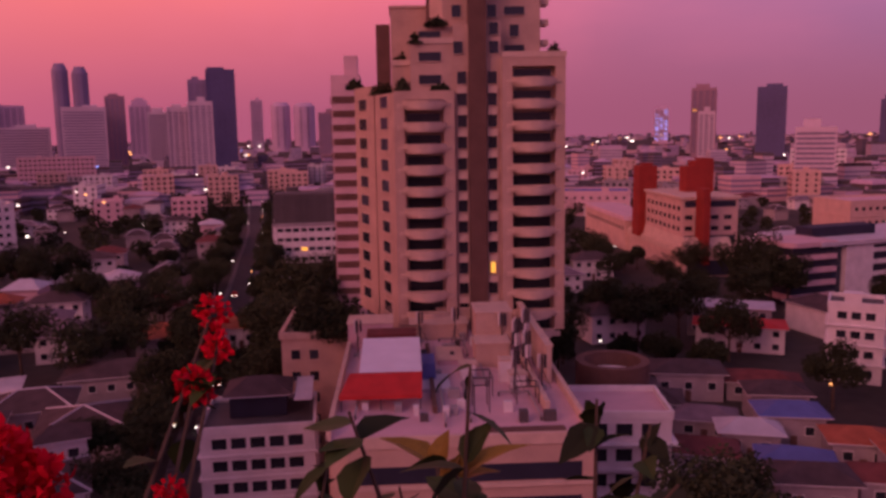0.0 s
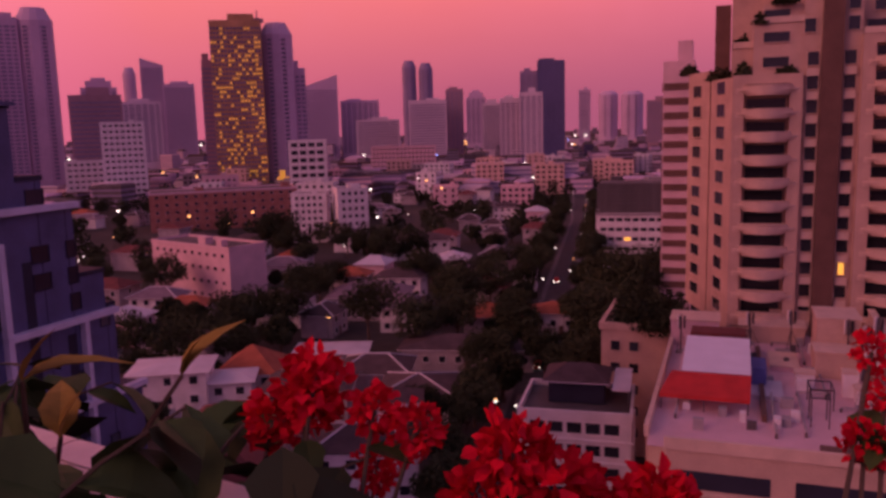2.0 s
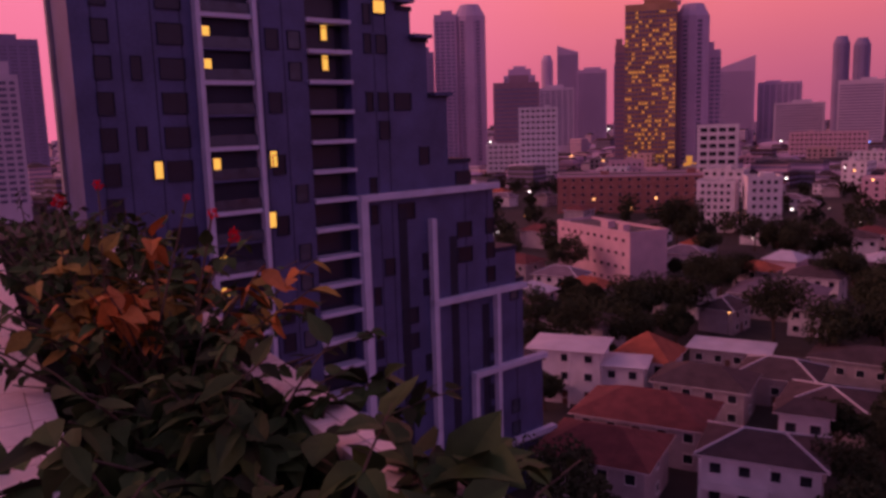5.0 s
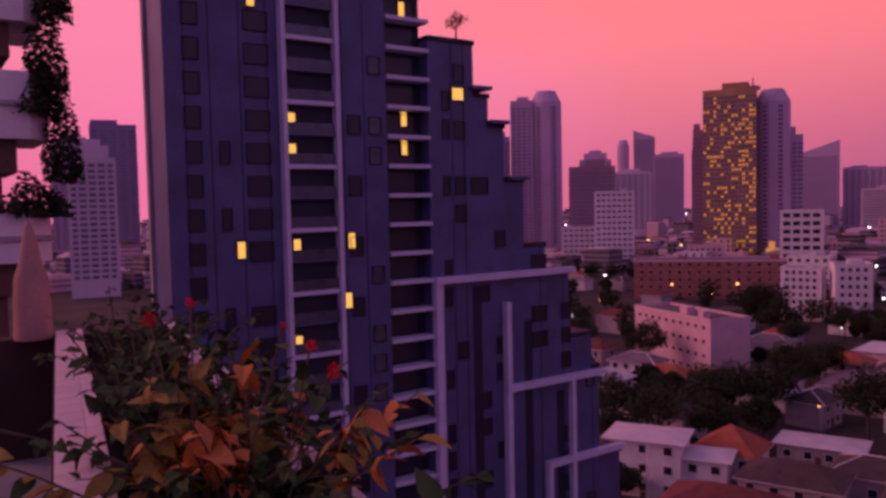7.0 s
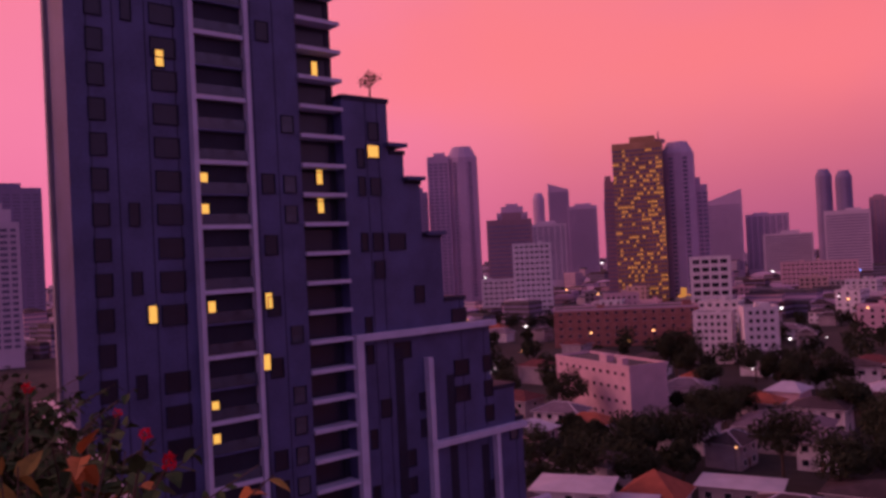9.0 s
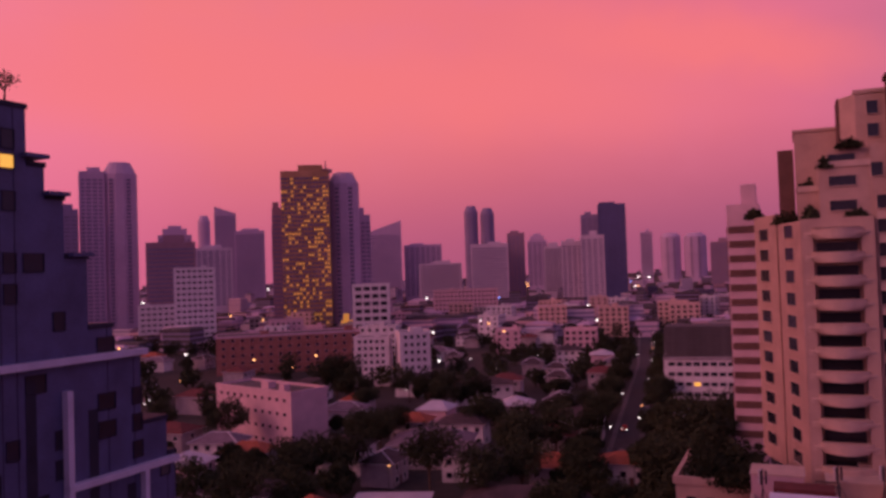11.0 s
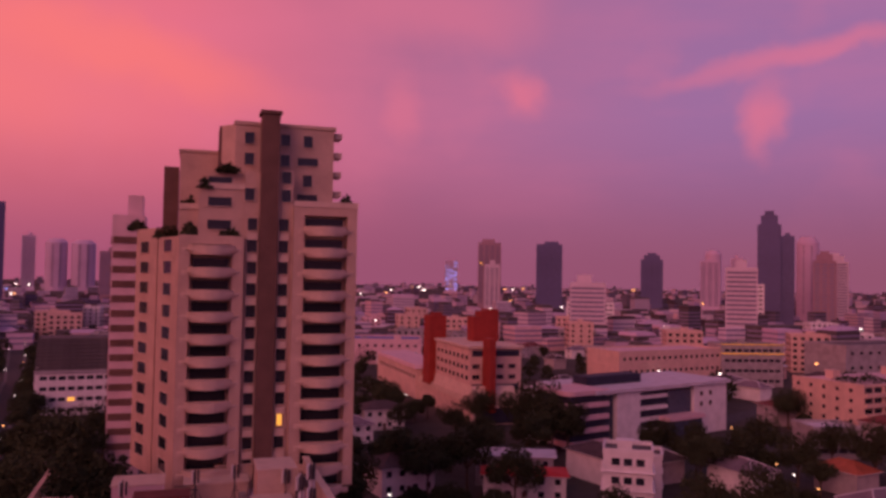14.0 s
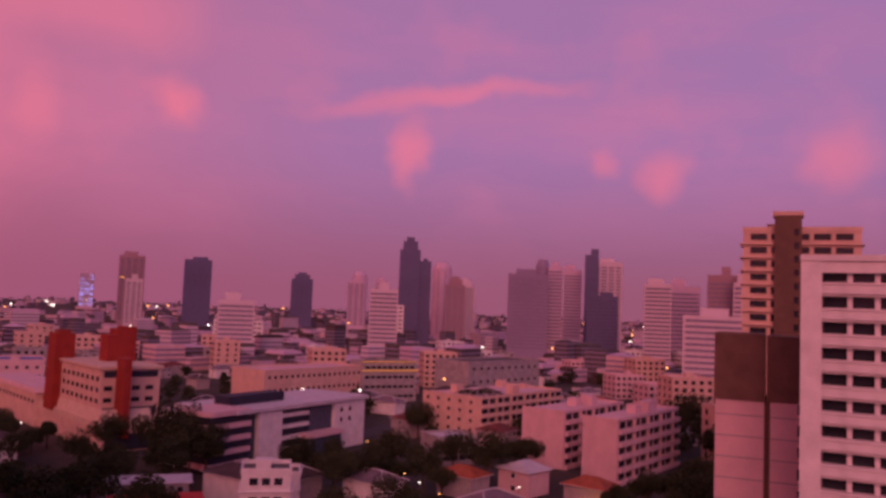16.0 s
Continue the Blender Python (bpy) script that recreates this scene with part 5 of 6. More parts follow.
def house(label, x, y, rz, w, d, h, wall, tile, roof_h=2.2, storeys=2, ribs=False, terrace=False, group="houses", ridge=0.35):
    ob = thing("house", x, y, 0, rz, label, "house", group)
    part("wall", Geo().box(-w / 2, w / 2, -d / 2, d / 2, 0, h).mesh("wall", wall), ob)
    part("roof", hip_roof(Geo(), w, d, h, roof_h, ridge=ridge).mesh("roof", tile, WHITE), ob)
    if ribs:
        part("ridge", roof_ribs(w, d, h, roof_h, ridge=ridge).mesh("ridge", ROOFL), ob, "pale ridge tiles")
    fh = h / storeys
    n = max(2, int(w / 3.2))
    for k in range(storeys):
        for i in range(n):
            part("window", window_mesh(1.3, 1.3, WHITE, GLASS), ob, at=pose(-w / 2 + w * (i + 0.5) / n, -d / 2, fh * (k + 0.55)))
        part("window", window_mesh(1.3, 1.3, WHITE, GLASS), ob, at=pose(w / 2, 0, fh * (k + 0.55), 0, 0, 90))
    part("door", Geo().box(-0.5, 0.5, -d / 2 - 0.06, -d / 2, 0, 2.1).mesh("door", BROWN), ob)
    if terrace:
        part("balcony", Geo().box(-w / 2, w * 0.1, -d / 2 - 2, -d / 2, fh - 0.1, fh + 0.1).box(-w / 2, w * 0.1, -d / 2 - 2, -d / 2 - 1.85, fh + 0.1, fh + 1.0).mesh("balcony", WHITE), ob)
        for sx in (-w / 2 + 0.15, w * 0.1 - 0.15):
            part("post", Geo().box(sx - 0.15, sx + 0.15, -d / 2 - 2, -d / 2 - 1.7, 0, h).mesh("post", WHITE), ob)
    return ob


OCC = [(-45, 268, 22), (-190, 302, 10), (-172, 305, 10), (-290, 318, 20), (-266, 340, 20), (-242, 362, 20), (-146, 188, 11), (-158, 191, 10), (-170, 195, 11), (86, 265, 14), (84, 285, 16), (80, 308, 16), (74, 340, 16), (70, 370, 16), (190, 340, 22), (165, 334, 16), (215, 346, 16), (238, 341, 18), (102, 224, 14), (122, 230, 14), (142, 238, 14), (156, 243, 14),
       (90, 168, 8), (78, 150, 8), (204, 232, 16), (220, 236, 16), (238, 240, 16), (196, 180, 12), (212, 186, 12), (224, 188, 12), (194, 157, 11), (208, 160, 11), (224, 164, 11), (165, 198, 9), (300, 330, 34), (-50, 309, 20), (104, 39, 14), (115, 63, 12), (190, 98, 18),
       (0, 98, 27), (-3, 78, 14), (4, 122, 24), (-14, 124, 12), (-80, 22, 14), (-82, 40, 16), (-82, 60, 16), (-82, 76, 14)]


def free(x, y, r):
    for (x0, y0), (x1, y1) in list(zip(STREET, STREET[1:])) + list(zip(CROSS, CROSS[1:])):
        d = Vector((x1 - x0, y1 - y0))
        t = max(0.0, min(1.0, ((x - x0) * d.x + (y - y0) * d.y) / d.length_squared))
        if math.hypot(x - x0 - t * d.x, y - y0 - t * d.y) < r * 0.8 + 5:
            return False
    return all(math.hypot(x - a, y - b) > r + c for a, b, c in OCC)


def put_house(*args, **kw):
    OCC.append((args[1], args[2], max(args[4], args[5]) * 0.62))
    return house(*args, **kw)


put_house("white two-storey house with a dark hipped roof", -50.5, 90, 24, 13.5, 10, 7.4, WHITE, TILE_D, 2.0, ribs=True, terrace=True)
put_house("small raised lantern roof on a white house", -51.5, 102, 24, 6, 5, 9.0, WHITE, TILE_D, 1.4)
put_house("house with a bright red pyramid roof", -88, 117, 20, 10, 10, 6.0, WHITE, TILE_O, 4.0, ridge=0.02)
put_house("white house with stepped balconies", -94, 103, 30, 12, 9, 9.5, WHITE, ROOFL, 0.6, 3, terrace=True)
put_house("white terrace house with pale roof", -86, 108, 30, 7, 7, 7.0, WHITE, ROOFL, 0.8)
put_house("house with a dark red roof", -71, 94, 22, 18, 12, 6.0, HOUSE_W, TILE_R, 3.0)
put_house("house with a dark red roof", -66, 78, 22, 14, 12, 6.5, HOUSE_W, TILE_R, 2.6)
put_house("house with a mauve roof", -73, 112, 20, 14, 10, 6.0, HOUSE_W, TILE_D, 2.4)
put_house("low house with crossing pale roof ridges", -56, 119, 18, 12, 12, 5.0, HOUSE_W, TILE_D, 2.0, 1, ribs=True, ridge=0.02)
put_house("low house with pale roof ridges", -68, 127, 18, 12, 10, 5.0, HOUSE_W, TILE_D, 2.2, 1, ribs=True)
put_house("broad villa with mauve hipped roofs", -98, 182, 18, 20, 14, 6.0, HOUSE_W, TILE_P, 3.0)
put_house("villa wing with a pinkish hipped roof", -84, 172, 18, 10, 10, 6.0, WHITE, TILE_P, 2.6)
put_house("white two-storey villa with columns", -122, 268, 22, 20, 10, 7.4, WHITE, TILE_D, 2.4)
put_house("house with an orange-red roof", -60, 170, 14, 13, 9, 5.6, HOUSE_W, TILE_O, 2.4)
put_house("house with a red roof among trees", -72, 200, 14, 11, 8, 5.6, HOUSE_W, TILE_R, 2.4)
put_house("long low red-roofed house", -47, 180, 12, 14, 8, 5.0, WHITE, TILE_O, 2.0, 1)
put_house("low house with a pale sheet roof", -84, 138, 22, 14, 8, 4.0, HOUSE_W, ROOFL, 0.5, 1)
put_house("long low hall with a brown roof", -58, 148, 15, 26, 10, 4.5, HOUSE_W, TILE_D, 2.0, 1)
put_house("white house with a red flat awning roof", 64, 172, -18, 18, 8, 5.6, WHITE, AWN_R, 1.2, 2)
put_house("hall with a white sheet roof", 66, 184, -20, 18, 8, 7.2, GREYW, ROOFL, 0.6, 2)
# white block and flats beside the podium
block("apartment_block", "white flats with balconies and railings", 21.6, 99, -2, 11.6, 10, 13.0, WHITE, 4, 3, ww=2.0, wh=1.6, ledge=0.8, roof=PINKW, heads=0, lit=0)
OCC.append((22.5, 93, 11))
block("town_house", "white low flats with a dark roof terrace", -24.5, 101, 8, 14, 12, 11.5, WHITE, 4, 5, ww=1.8, ledge=0.3, roof=ROOFG, heads=0, lit=0)
OCC.append((-24.5, 101, 11))
rt = thing("roof_terrace", -25, 103, 11.7, 8, "dark tiled roof terrace with a pale sheet canopy", "roof terrace")
part("roof", hip_roof(Geo(), 8, 7, 3.0, 1.6, 0.4).mesh("roof", TILE_D, ROOFL), rt)
part("wall", Geo().box(-3.6, 3.6, -3.1, 3.1, 0, 2.86).mesh("wall", CLAD_D), rt)
part("canopy", Geo().box(4.7, 7.0, -5, 5, 2.5, 2.6).mesh("canopy", ROOFL), rt)
part("post", Geo().box(6.7, 6.85, -4.8, -4.65, 0, 2.5).mesh("post", STEEL), rt)
# round ramp
rp = thing("ramp_drum", 24.5, 116, 0, 0, "round concrete car ramp with an open top", "ramp")
g = Geo()
for r, z in ((4.2, 10.0), (4.2, 14.0), (5.4, 14.0), (5.4, 0.0)):
    g.v += [(r * math.cos(2 * math.pi * a / 24), r * math.sin(2 * math.pi * a / 24), z) for a in range(24)]
for i in range(3):
    g.f += [(i * 24 + a, i * 24 + 24 + a, i * 24 + 24 + (a + 1) % 24, i * 24 + (a + 1) % 24) for a in range(24)]
g.m = [0] * len(g.f)
part("drum", g.mesh("drum", BROWN), rp)
part("inner_rim", Geo().prism([(3.9 * math.cos(2 * math.pi * a / 24), 3.9 * math.sin(2 * math.pi * a / 24)) for a in range(24)], 0, 12.0).mesh("inner", WHITE), rp)
OCC.append((24.5, 116, 7))

# market roofs and tents to the right of the podium
TENT = [(36, 108, 8, 6, TILE_R), (44, 113, 8, 5, ROOFL), (52, 118, 9, 6, AWN_B), (47, 104, 9, 5, AWN_B), (58, 109, 8, 6, TILE_O), (63, 101, 10, 6, TILE_O), (40, 121, 9, 6, TILE_P),
        (33, 128, 10, 7, TILE_D), (54, 128, 9, 6, TILE_D), (70, 111, 9, 6, TILE_P), (56, 96, 9, 5, TILE_R), (45, 95, 9, 6, TILE_D), (67, 92, 16, 10, TILE_D), (30, 138, 12, 8, TILE_D), (43, 141, 12, 8, TILE_D), (56, 139, 12, 7, TILE_R), (76, 99, 8, 6, ROOFL)]
for i, (x, y, w, d, tile) in enumerate(TENT):
    OCC.append((x, y, 5.0))
    house("small market house with a " + {TILE_R: "red", ROOFL: "pale sheet", AWN_B: "blue", TILE_O: "orange", TILE_P: "mauve", TILE_D: "dark"}[tile] + " roof", x, y, -16 + (i % 3) * 4, w, d, 3.6 + (i % 3) * 0.8, HOUSE_W, tile, 1.5, 1, group="market houses")

# fill of ordinary houses
rnd = random.Random(21)
VARIANTS = []
for i, (tile, wall, txt) in enumerate(((TILE_D, HOUSE_W, "dark-roofed"), (TILE_R, HOUSE_W, "red-roofed"), (TILE_P, WHITE, "mauve-roofed"), (ROOFL, PINKW, "pale sheet-roofed"), (TILE_O, HOUSE_W, "orange-roofed"), (TILE_D, WHITE, "dark-roofed white"))):
    VARIANTS.append(house("ordinary " + txt + " house among trees", 6 + i * 22 - 300, -260, 0, 9 + i % 3 * 2, 8 + i % 2 * 2, 5.5 + (i % 2), wall, tile, 2.2, 2, ribs=i in (0, 2)))
tries = 0
made = 0
while made < 150 and tries < 4000:
    tries += 1
    az, dist = rnd.uniform(-50, 50), 110 + 420 * rnd.random() ** 0.8
    x, y = polar(az, dist)
    if y < 70 or not free(x, y, 7):
        continue
    OCC.append((x, y, 6.5))
    copy_thing(rnd.choice(VARIANTS), pose(x, y, 0, 0, 0, rnd.choice((0, 90, 180)) + 12 + rnd.uniform(-8, 8)))
    made += 1


def low_block(label, wall, w, d, h, floors, bays, roof=ROOFG):
    return block("low_rise_block", label, -300, -300, 0, w, d, h, wall, floors, bays, ww=1.9, roof=roof, group="low-rise blocks", seed=int(w * h), joined=True)


LOW = [low_block("pale low-rise block with balconies", WHITE, 22, 14, 17, 5, 5), low_block("pink low-rise block among dense roofs", PINKW, 18, 14, 13, 4, 5, PINKW),
       low_block("grey low-rise block among dense roofs", GREYW, 26, 14, 12, 3, 6), low_block("peach low-rise block with flat roof", PEACH, 20, 16, 20, 6, 5, PINKW)]
for i, ob in enumerate(LOW):
    ob.matrix_basis = pose(-300 + 40 * i, -330, 0)
made = tries = 0
while made < 95 and tries < 3000:
    tries += 1
    az = rnd.uniform(-62, 40)
    dist = rnd.uniform(230, 760) if az < -8 else rnd.uniform(420, 800)
    x, y = polar(az, dist)
    if not free(x, y, 13):
        continue
    OCC.append((x, y, 12))
    copy_thing(rnd.choice(LOW), pose(x, y, 0, 0, 0, az * 0.5 + rnd.choice((0, 90)) + rnd.uniform(-10, 10)))
    made += 1

# the low town far out to the horizon
g = Geo()
for i in range(5200):
    az, dist = rnd.uniform(-72, 92), 560 + 4000 * rnd.random() ** 1.6
    x, y = polar(az, dist)
    w, d = rnd.uniform(8, 26), rnd.uniform(8, 18)
    h = rnd.uniform(4, 11) + (rnd.random() < 0.12) * rnd.uniform(5, 16)
    h = min(h, 36)
    a = radians(12 + rnd.uniform(-15, 15))
    c, s = math.cos(a), math.sin(a)
    poly = [(x + u * c - v * s, y + u * s + v * c) for u, v in ((-w / 2, -d / 2), (w / 2, -d / 2), (w / 2, d / 2), (-w / 2, d / 2))]
    mi = rnd.choice((0, 0, 1, 2, 3, 4, 4))
    g.prism(poly, 0, h, mi)
    if rnd.random() < 0.5:
        g.prism([(x + (px_ - x) * 1.06, y + (py_ - y) * 1.06) for px_, py_ in poly], h, h + rnd.uniform(0.8, 3), rnd.choice((3, 4, 1)), top=rnd.choice((0.3, 0.9)))
    if h > 8:
        for z in np.arange(3, h - 1.5, 3.3):
            g.prism([(x + (px_ - x) * 1.015, y + (py_ - y) * 1.015) for px_, py_ in poly], z, z + 1.3, 5)
# shares the haze-tinted facade and pane colours of the skyline
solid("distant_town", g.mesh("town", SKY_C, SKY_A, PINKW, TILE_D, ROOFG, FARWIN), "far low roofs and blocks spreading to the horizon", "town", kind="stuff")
g = Geo()
for i in range(300):
    az, dist = rnd.uniform(-70, 85), 350 + 2600 * rnd.random() ** 1.5
    x, y = polar(az, dist)
    s = 0.0007 * dist + 0.12
    z = rnd.uniform(5, 15)
    g.box(x - s, x + s, y - s, y + s, z, z + 2 * s, rnd.choice((0, 0, 0, 1, 1, 2)) if dist > 900 else rnd.choice((0, 1)))
for i in range(12):
    az, dist = rnd.uniform(-31, -11), rnd.uniform(1700, 2600)
    x, y = polar(az, dist)
    s = rnd.uniform(0.7, 2.0)
    z = rnd.uniform(18, 38)
    g.box(x - 2 * s, x + 2 * s, y - s, y + s, z, z + s * 1.2, rnd.choice((0, 1, 1, 3)))
solid("town_light", g.mesh("lights", BULB_W, BULB_O, BULB_B, LIT_Y), "many small lamps across the far town", "lights", kind="stuff")


# ---------------------------------------------------------------- trees
def tree_meshes(seed, h, r, leaves):
    rnd = random.Random(seed)
    g = Geo()
    lean = rnd.uniform(-0.4, 0.4)
    g.tube([(0, 0, 0), (lean * 0.4, 0.1, h * 0.25), (lean, 0.2, h * 0.5)], [0.32, 0.24, 0.16], 6)
    lobes = []
    for k in range(7):
        a = 2 * math.pi * k / 7 + rnd.uniform(-0.4, 0.4)
        rr, z = r * rnd.uniform(0.35, 0.75), h * rnd.uniform(0.5, 0.86)
        c = (rr * math.cos(a), rr * math.sin(a), z)
        g.tube([(lean * 0.6, 0.1, h * 0.36), (c[0] * 0.5, c[1] * 0.5, z * 0.82), c], [0.14, 0.09, 0.04], 5)
        lobes.append((*c, r * rnd.uniform(0.34, 0.55)))
    lobes.append((0, 0, h * 0.84, r * 0.5))
    trunk = g.mesh("trunk", BARK)
    g = Geo()
    for _ in range(leaves):
        x, y, z, lr = rnd.choice(lobes)
        v = Vector((rnd.gauss(0, 1), rnd.gauss(0, 1), rnd.gauss(0, 0.8))).normalized() * lr * rnd.random() ** 0.35
        p = Vector((x, y, z)) + v
        s = rnd.uniform(0.15, 0.36)
        u = Vector((rnd.gauss(0, 1), rnd.gauss(0, 1), rnd.gauss(0, 0.5))).normalized()
        w = u.cross(Vector((rnd.gauss(0, 1), rnd.gauss(0, 1), rnd.gauss(0, 1)))).normalized()
        g.quad(p - u * s, p + w * s * 0.6, p + u * s, p - w * s * 0.6)
    return trunk, g.mesh("crown", LEAF)


TREES = []
for i, (h, r) in enumerate(((9, 4.2), (11, 5.2), (7, 3.4), (13, 5.6), (8, 4.6))):
    trunk, crown = tree_meshes(60 + i, h, r, 4200)
    ob = thing("tree", -260 + 15 * i, -240, 0, 0, "dark leafy tree between the houses", "tree", "town trees")
    part("trunk", trunk, ob)
    part("crown", crown, ob)
    TREES.append((ob, r))
# the large trees that stand out
for x, y, k, s in ((-31, 148, 3, 1.25), (-36, 162, 3, 1.2), (-29, 135, 1, 1.1), (-122, 236, 3, 1.2), (-132, 244, 3, 1.2), (-115, 246, 1, 1.2), (-96, 208, 1, 1.2), (-150, 262, 1, 1.1),
                   (28, 78, 3, 1.15), (33, 84, 1, 1.0), (50, 150, 2, 1.1), (84, 205, 3, 1.3), (76, 200, 1, 1.2), (118, 172, 3, 1.0), (132, 168, 1, 1.1), (150, 178, 3, 1.0), (18, 196, 3, 1.1), (25, 190, 1, 1.2),
                   (160, 105, 3, 1.3), (168, 112, 1, 1.3), (150, 98, 3, 1.2), (-70, 150, 1, 1.2), (-64, 157, 3, 1.0), (-50, 155, 1, 1.1), (-104, 152, 1, 1.2), (-112, 150, 3, 1.0), (-118, 158, 2, 1.0),
                   (-126, 160, 2, 1.0), (-110, 140, 1, 1.2), (-120, 138, 1, 0.9), (-130, 146, 2, 1.2), (-98, 140, 2, 1.3), (-100, 128, 1, 1.0), (-44, 128, 2, 1.3), (-40, 140, 1, 1.0), (-171, 246, 3, 1.5), (-160, 240, 1, 1.4), (-37, 190, 3, 1.45), (-31, 178, 3, 1.4), (-29, 208, 3, 1.3), (-122, 184, 3, 0.95), (-128, 168, 2, 0.9),
                   (-84, 154, 3, 1.2), (-140, 154, 2, 1.1), (-70, 172, 3, 1.2), (-76, 184, 1, 1.2), (82, 218, 3, 1.5), (90, 208, 1, 1.3), (147, 160, 3, 1.25), (111, 178, 1, 1.2), (131, 182, 3, 1.1),
                   (254, 173, 3, 1.6), (238, 150, 3, 1.5), (226, 140, 1, 1.5), (58, 161, 1, 1.2), (52, 176, 3, 1.2), (38, 184, 1, 1.2), (108, 192, 1, 1.1), (-24, 232, 3, 1.3), (-20, 246, 1, 1.3)):
    ob, r = TREES[k]
    copy_thing(ob, pose(x, y, 0, 0, 0, x * 37 % 360) @ Matrix.Scale(s, 4))
    OCC.append((x, y, r * s * 0.7))
for i in range(30):
    t = i / 29
    y = 118 + 262 * t
    x = -36.5 + (y - 112) * (-25.5 / 126 if y < 238 else -0.2)
    for s in (-1, 1):
        ob, r = TREES[(i * 2 + s) % 5]
        q = 0.75 + 0.25 * ((i * 7 + s) % 3) / 2
        copy_thing(ob, pose(x + s * (7.2 + i % 3), y + s * 2, 0, 0, 0, i * 71) @ Matrix.Scale(q, 4))
        OCC.append((x + s * 8, y, 3.0))
spots = []
tries = 0
while len(spots) < 640 and tries < 22000:
    tries += 1
    az, dist = rnd.uniform(-60, 54), 80 + 560 * rnd.random() ** 0.95
    x, y = polar(az, dist)
    if az < -12 and rnd.random() < 0.6:
        continue
    k = rnd.randrange(5)
    s = rnd.uniform(0.75, 1.2)
    r = TREES[k][1]
    if y < 60 or not free(x, y, r * s * 0.36):
        continue
    OCC.append((x, y, r * s * 0.36))
    spots.append((dist, x, y, k, s))
spots.sort()
for dist, x, y, k, s in spots[:150]:
    copy_thing(TREES[k][0], pose(x, y, 0, 0, 0, rnd.uniform(0, 360)) @ Matrix.Scale(s, 4))
g = Geo()
for dist, x, y, k, s in spots[150:]:
    r = TREES[k][1] * s
    for _ in range(300):
        d = Vector((rnd.gauss(0, 1), rnd.gauss(0, 1), rnd.gauss(0, 1))).normalized() * rnd.random() ** 0.35
        p = Vector((x + d.x * r * (0.8 + 0.3 * math.sin(3 * d.z + x)), y + d.y * r, r * 1.1 + d.z * r * 0.8))
        q = rnd.uniform(0.4, 0.9)
        u = Vector((rnd.gauss(0, 1), rnd.gauss(0, 1), rnd.gauss(0, 0.5))).normalized()
        w = u.cross(Vector((rnd.gauss(0, 1), rnd.gauss(0, 1), rnd.gauss(0, 1)))).normalized()
        g.quad(p - u * q, p + w * q * 0.6, p + u * q, p - w * q * 0.6)
    g.tube([(x, y, 0), (x, y, r)], [0.3, 0.2], 4)
solid("distant_trees", g.mesh("far_trees", LEAF), "dark tree crowns between far roofs", "trees", kind="stuff")
roof_tree = thing("tree", -73.5, 50.5, 66.2, 0, "small sparse tree on the roof of the slate tower", "tree")
trunk, crown = tree_meshes(75, 7, 3.4, 420)
for nm, me in (("trunk", trunk), ("crown", crown)):
    part(nm, me, roof_tree, at=Matrix.Scale(0.42, 4))


# ---------------------------------------------------------------- street lamps, cars
def street_lamp(x, y, h, bulb, label):
    ob = thing("street_lamp", x, y, 0, 0, label, "street lamp", "street lamps")
    part("pole", Geo().tube([(0, 0, 0), (0, 0, h), (0.5, 0, h + 0.25)], [0.09, 0.06, 0.05], 5).mesh("pole", STEEL), ob)
    part("lamp_head", Geo().box(0.3, 0.72, -0.16, 0.16, h + 0.04, h + 0.26).mesh("head", bulb), ob)
    return ob


lamp_w = street_lamp(-40.5, 112, 6, BULB_W, "street lamp glowing white")
lamp_o = street_lamp(-35, 128, 6, BULB_O, "street lamp glowing orange")
for i in range(24):
    t = i / 23
    k = min(2, int(t * 3))
    f = t * 3 - k
    (x0, y0), (x1, y1) = STREET[k + 1], STREET[min(k + 2, 4)]
    x, y = x0 + (x1 - x0) * f * 0.98, y0 + (y1 - y0) * f * 0.98
    s = 1 if i % 3 else -1
    copy_thing(lamp_w if i % 4 else lamp_o, pose(x + s * 4.2, y - s * 0.9, 0, 0, 0, rnd.uniform(0, 360)))
made = 0
while made < 55:
    az, dist = rnd.uniform(-55, 48), rnd.uniform(110, 420)
    x, y = polar(az, dist)
    if y > 70 and free(x, y, 1.0) or rnd.random() < 0.02:
        copy_thing(lamp_w if rnd.random() < 0.65 else lamp_o, pose(x, y, 0, 0, 0, rnd.uniform(0, 360)))
        made += 1


def car(x, y, rz, body, label):
    ob = thing("car", x, y, 0.02, rz, label, "car", "street cars")
    g = Geo()
    g.prism([(-0.85, -2.1), (0.85, -2.1), (0.85, 2.1), (-0.85, 2.1)], 0.3, 0.85, top=0.97)
    g.prism([(-0.78, -1.2), (0.78, -1.2), (0.78, 1.4), (-0.78, 1.4)], 0.85, 1.42, top=0.78)
    part("body", g.mesh("body", body), ob)
    for sx in (-0.8, 0.8):
        for sy in (-1.3, 1.3):
            wheel = part("wheel", Geo().tube([(sx - 0.1, sy, 0.32), (sx + 0.1, sy, 0.32)], [0.32, 0.32], 8).mesh("wheel", ROOFG), ob)
            part("rim", Geo().tube([(sx - 0.11, sy, 0.32), (sx + 0.11, sy, 0.32)], [0.2, 0.2], 8).mesh("rim", STEEL), wheel)
        part("headlight", Geo().box(sx * 0.75 - 0.18, sx * 0.75 + 0.18, -2.15, -2.05, 0.55, 0.75).mesh("light", BULB_W), ob)
        part("tail_light", Geo().box(sx * 0.75 - 0.18, sx * 0.75 + 0.18, 2.04, 2.14, 0.55, 0.75).mesh("light", BULB_R), ob)


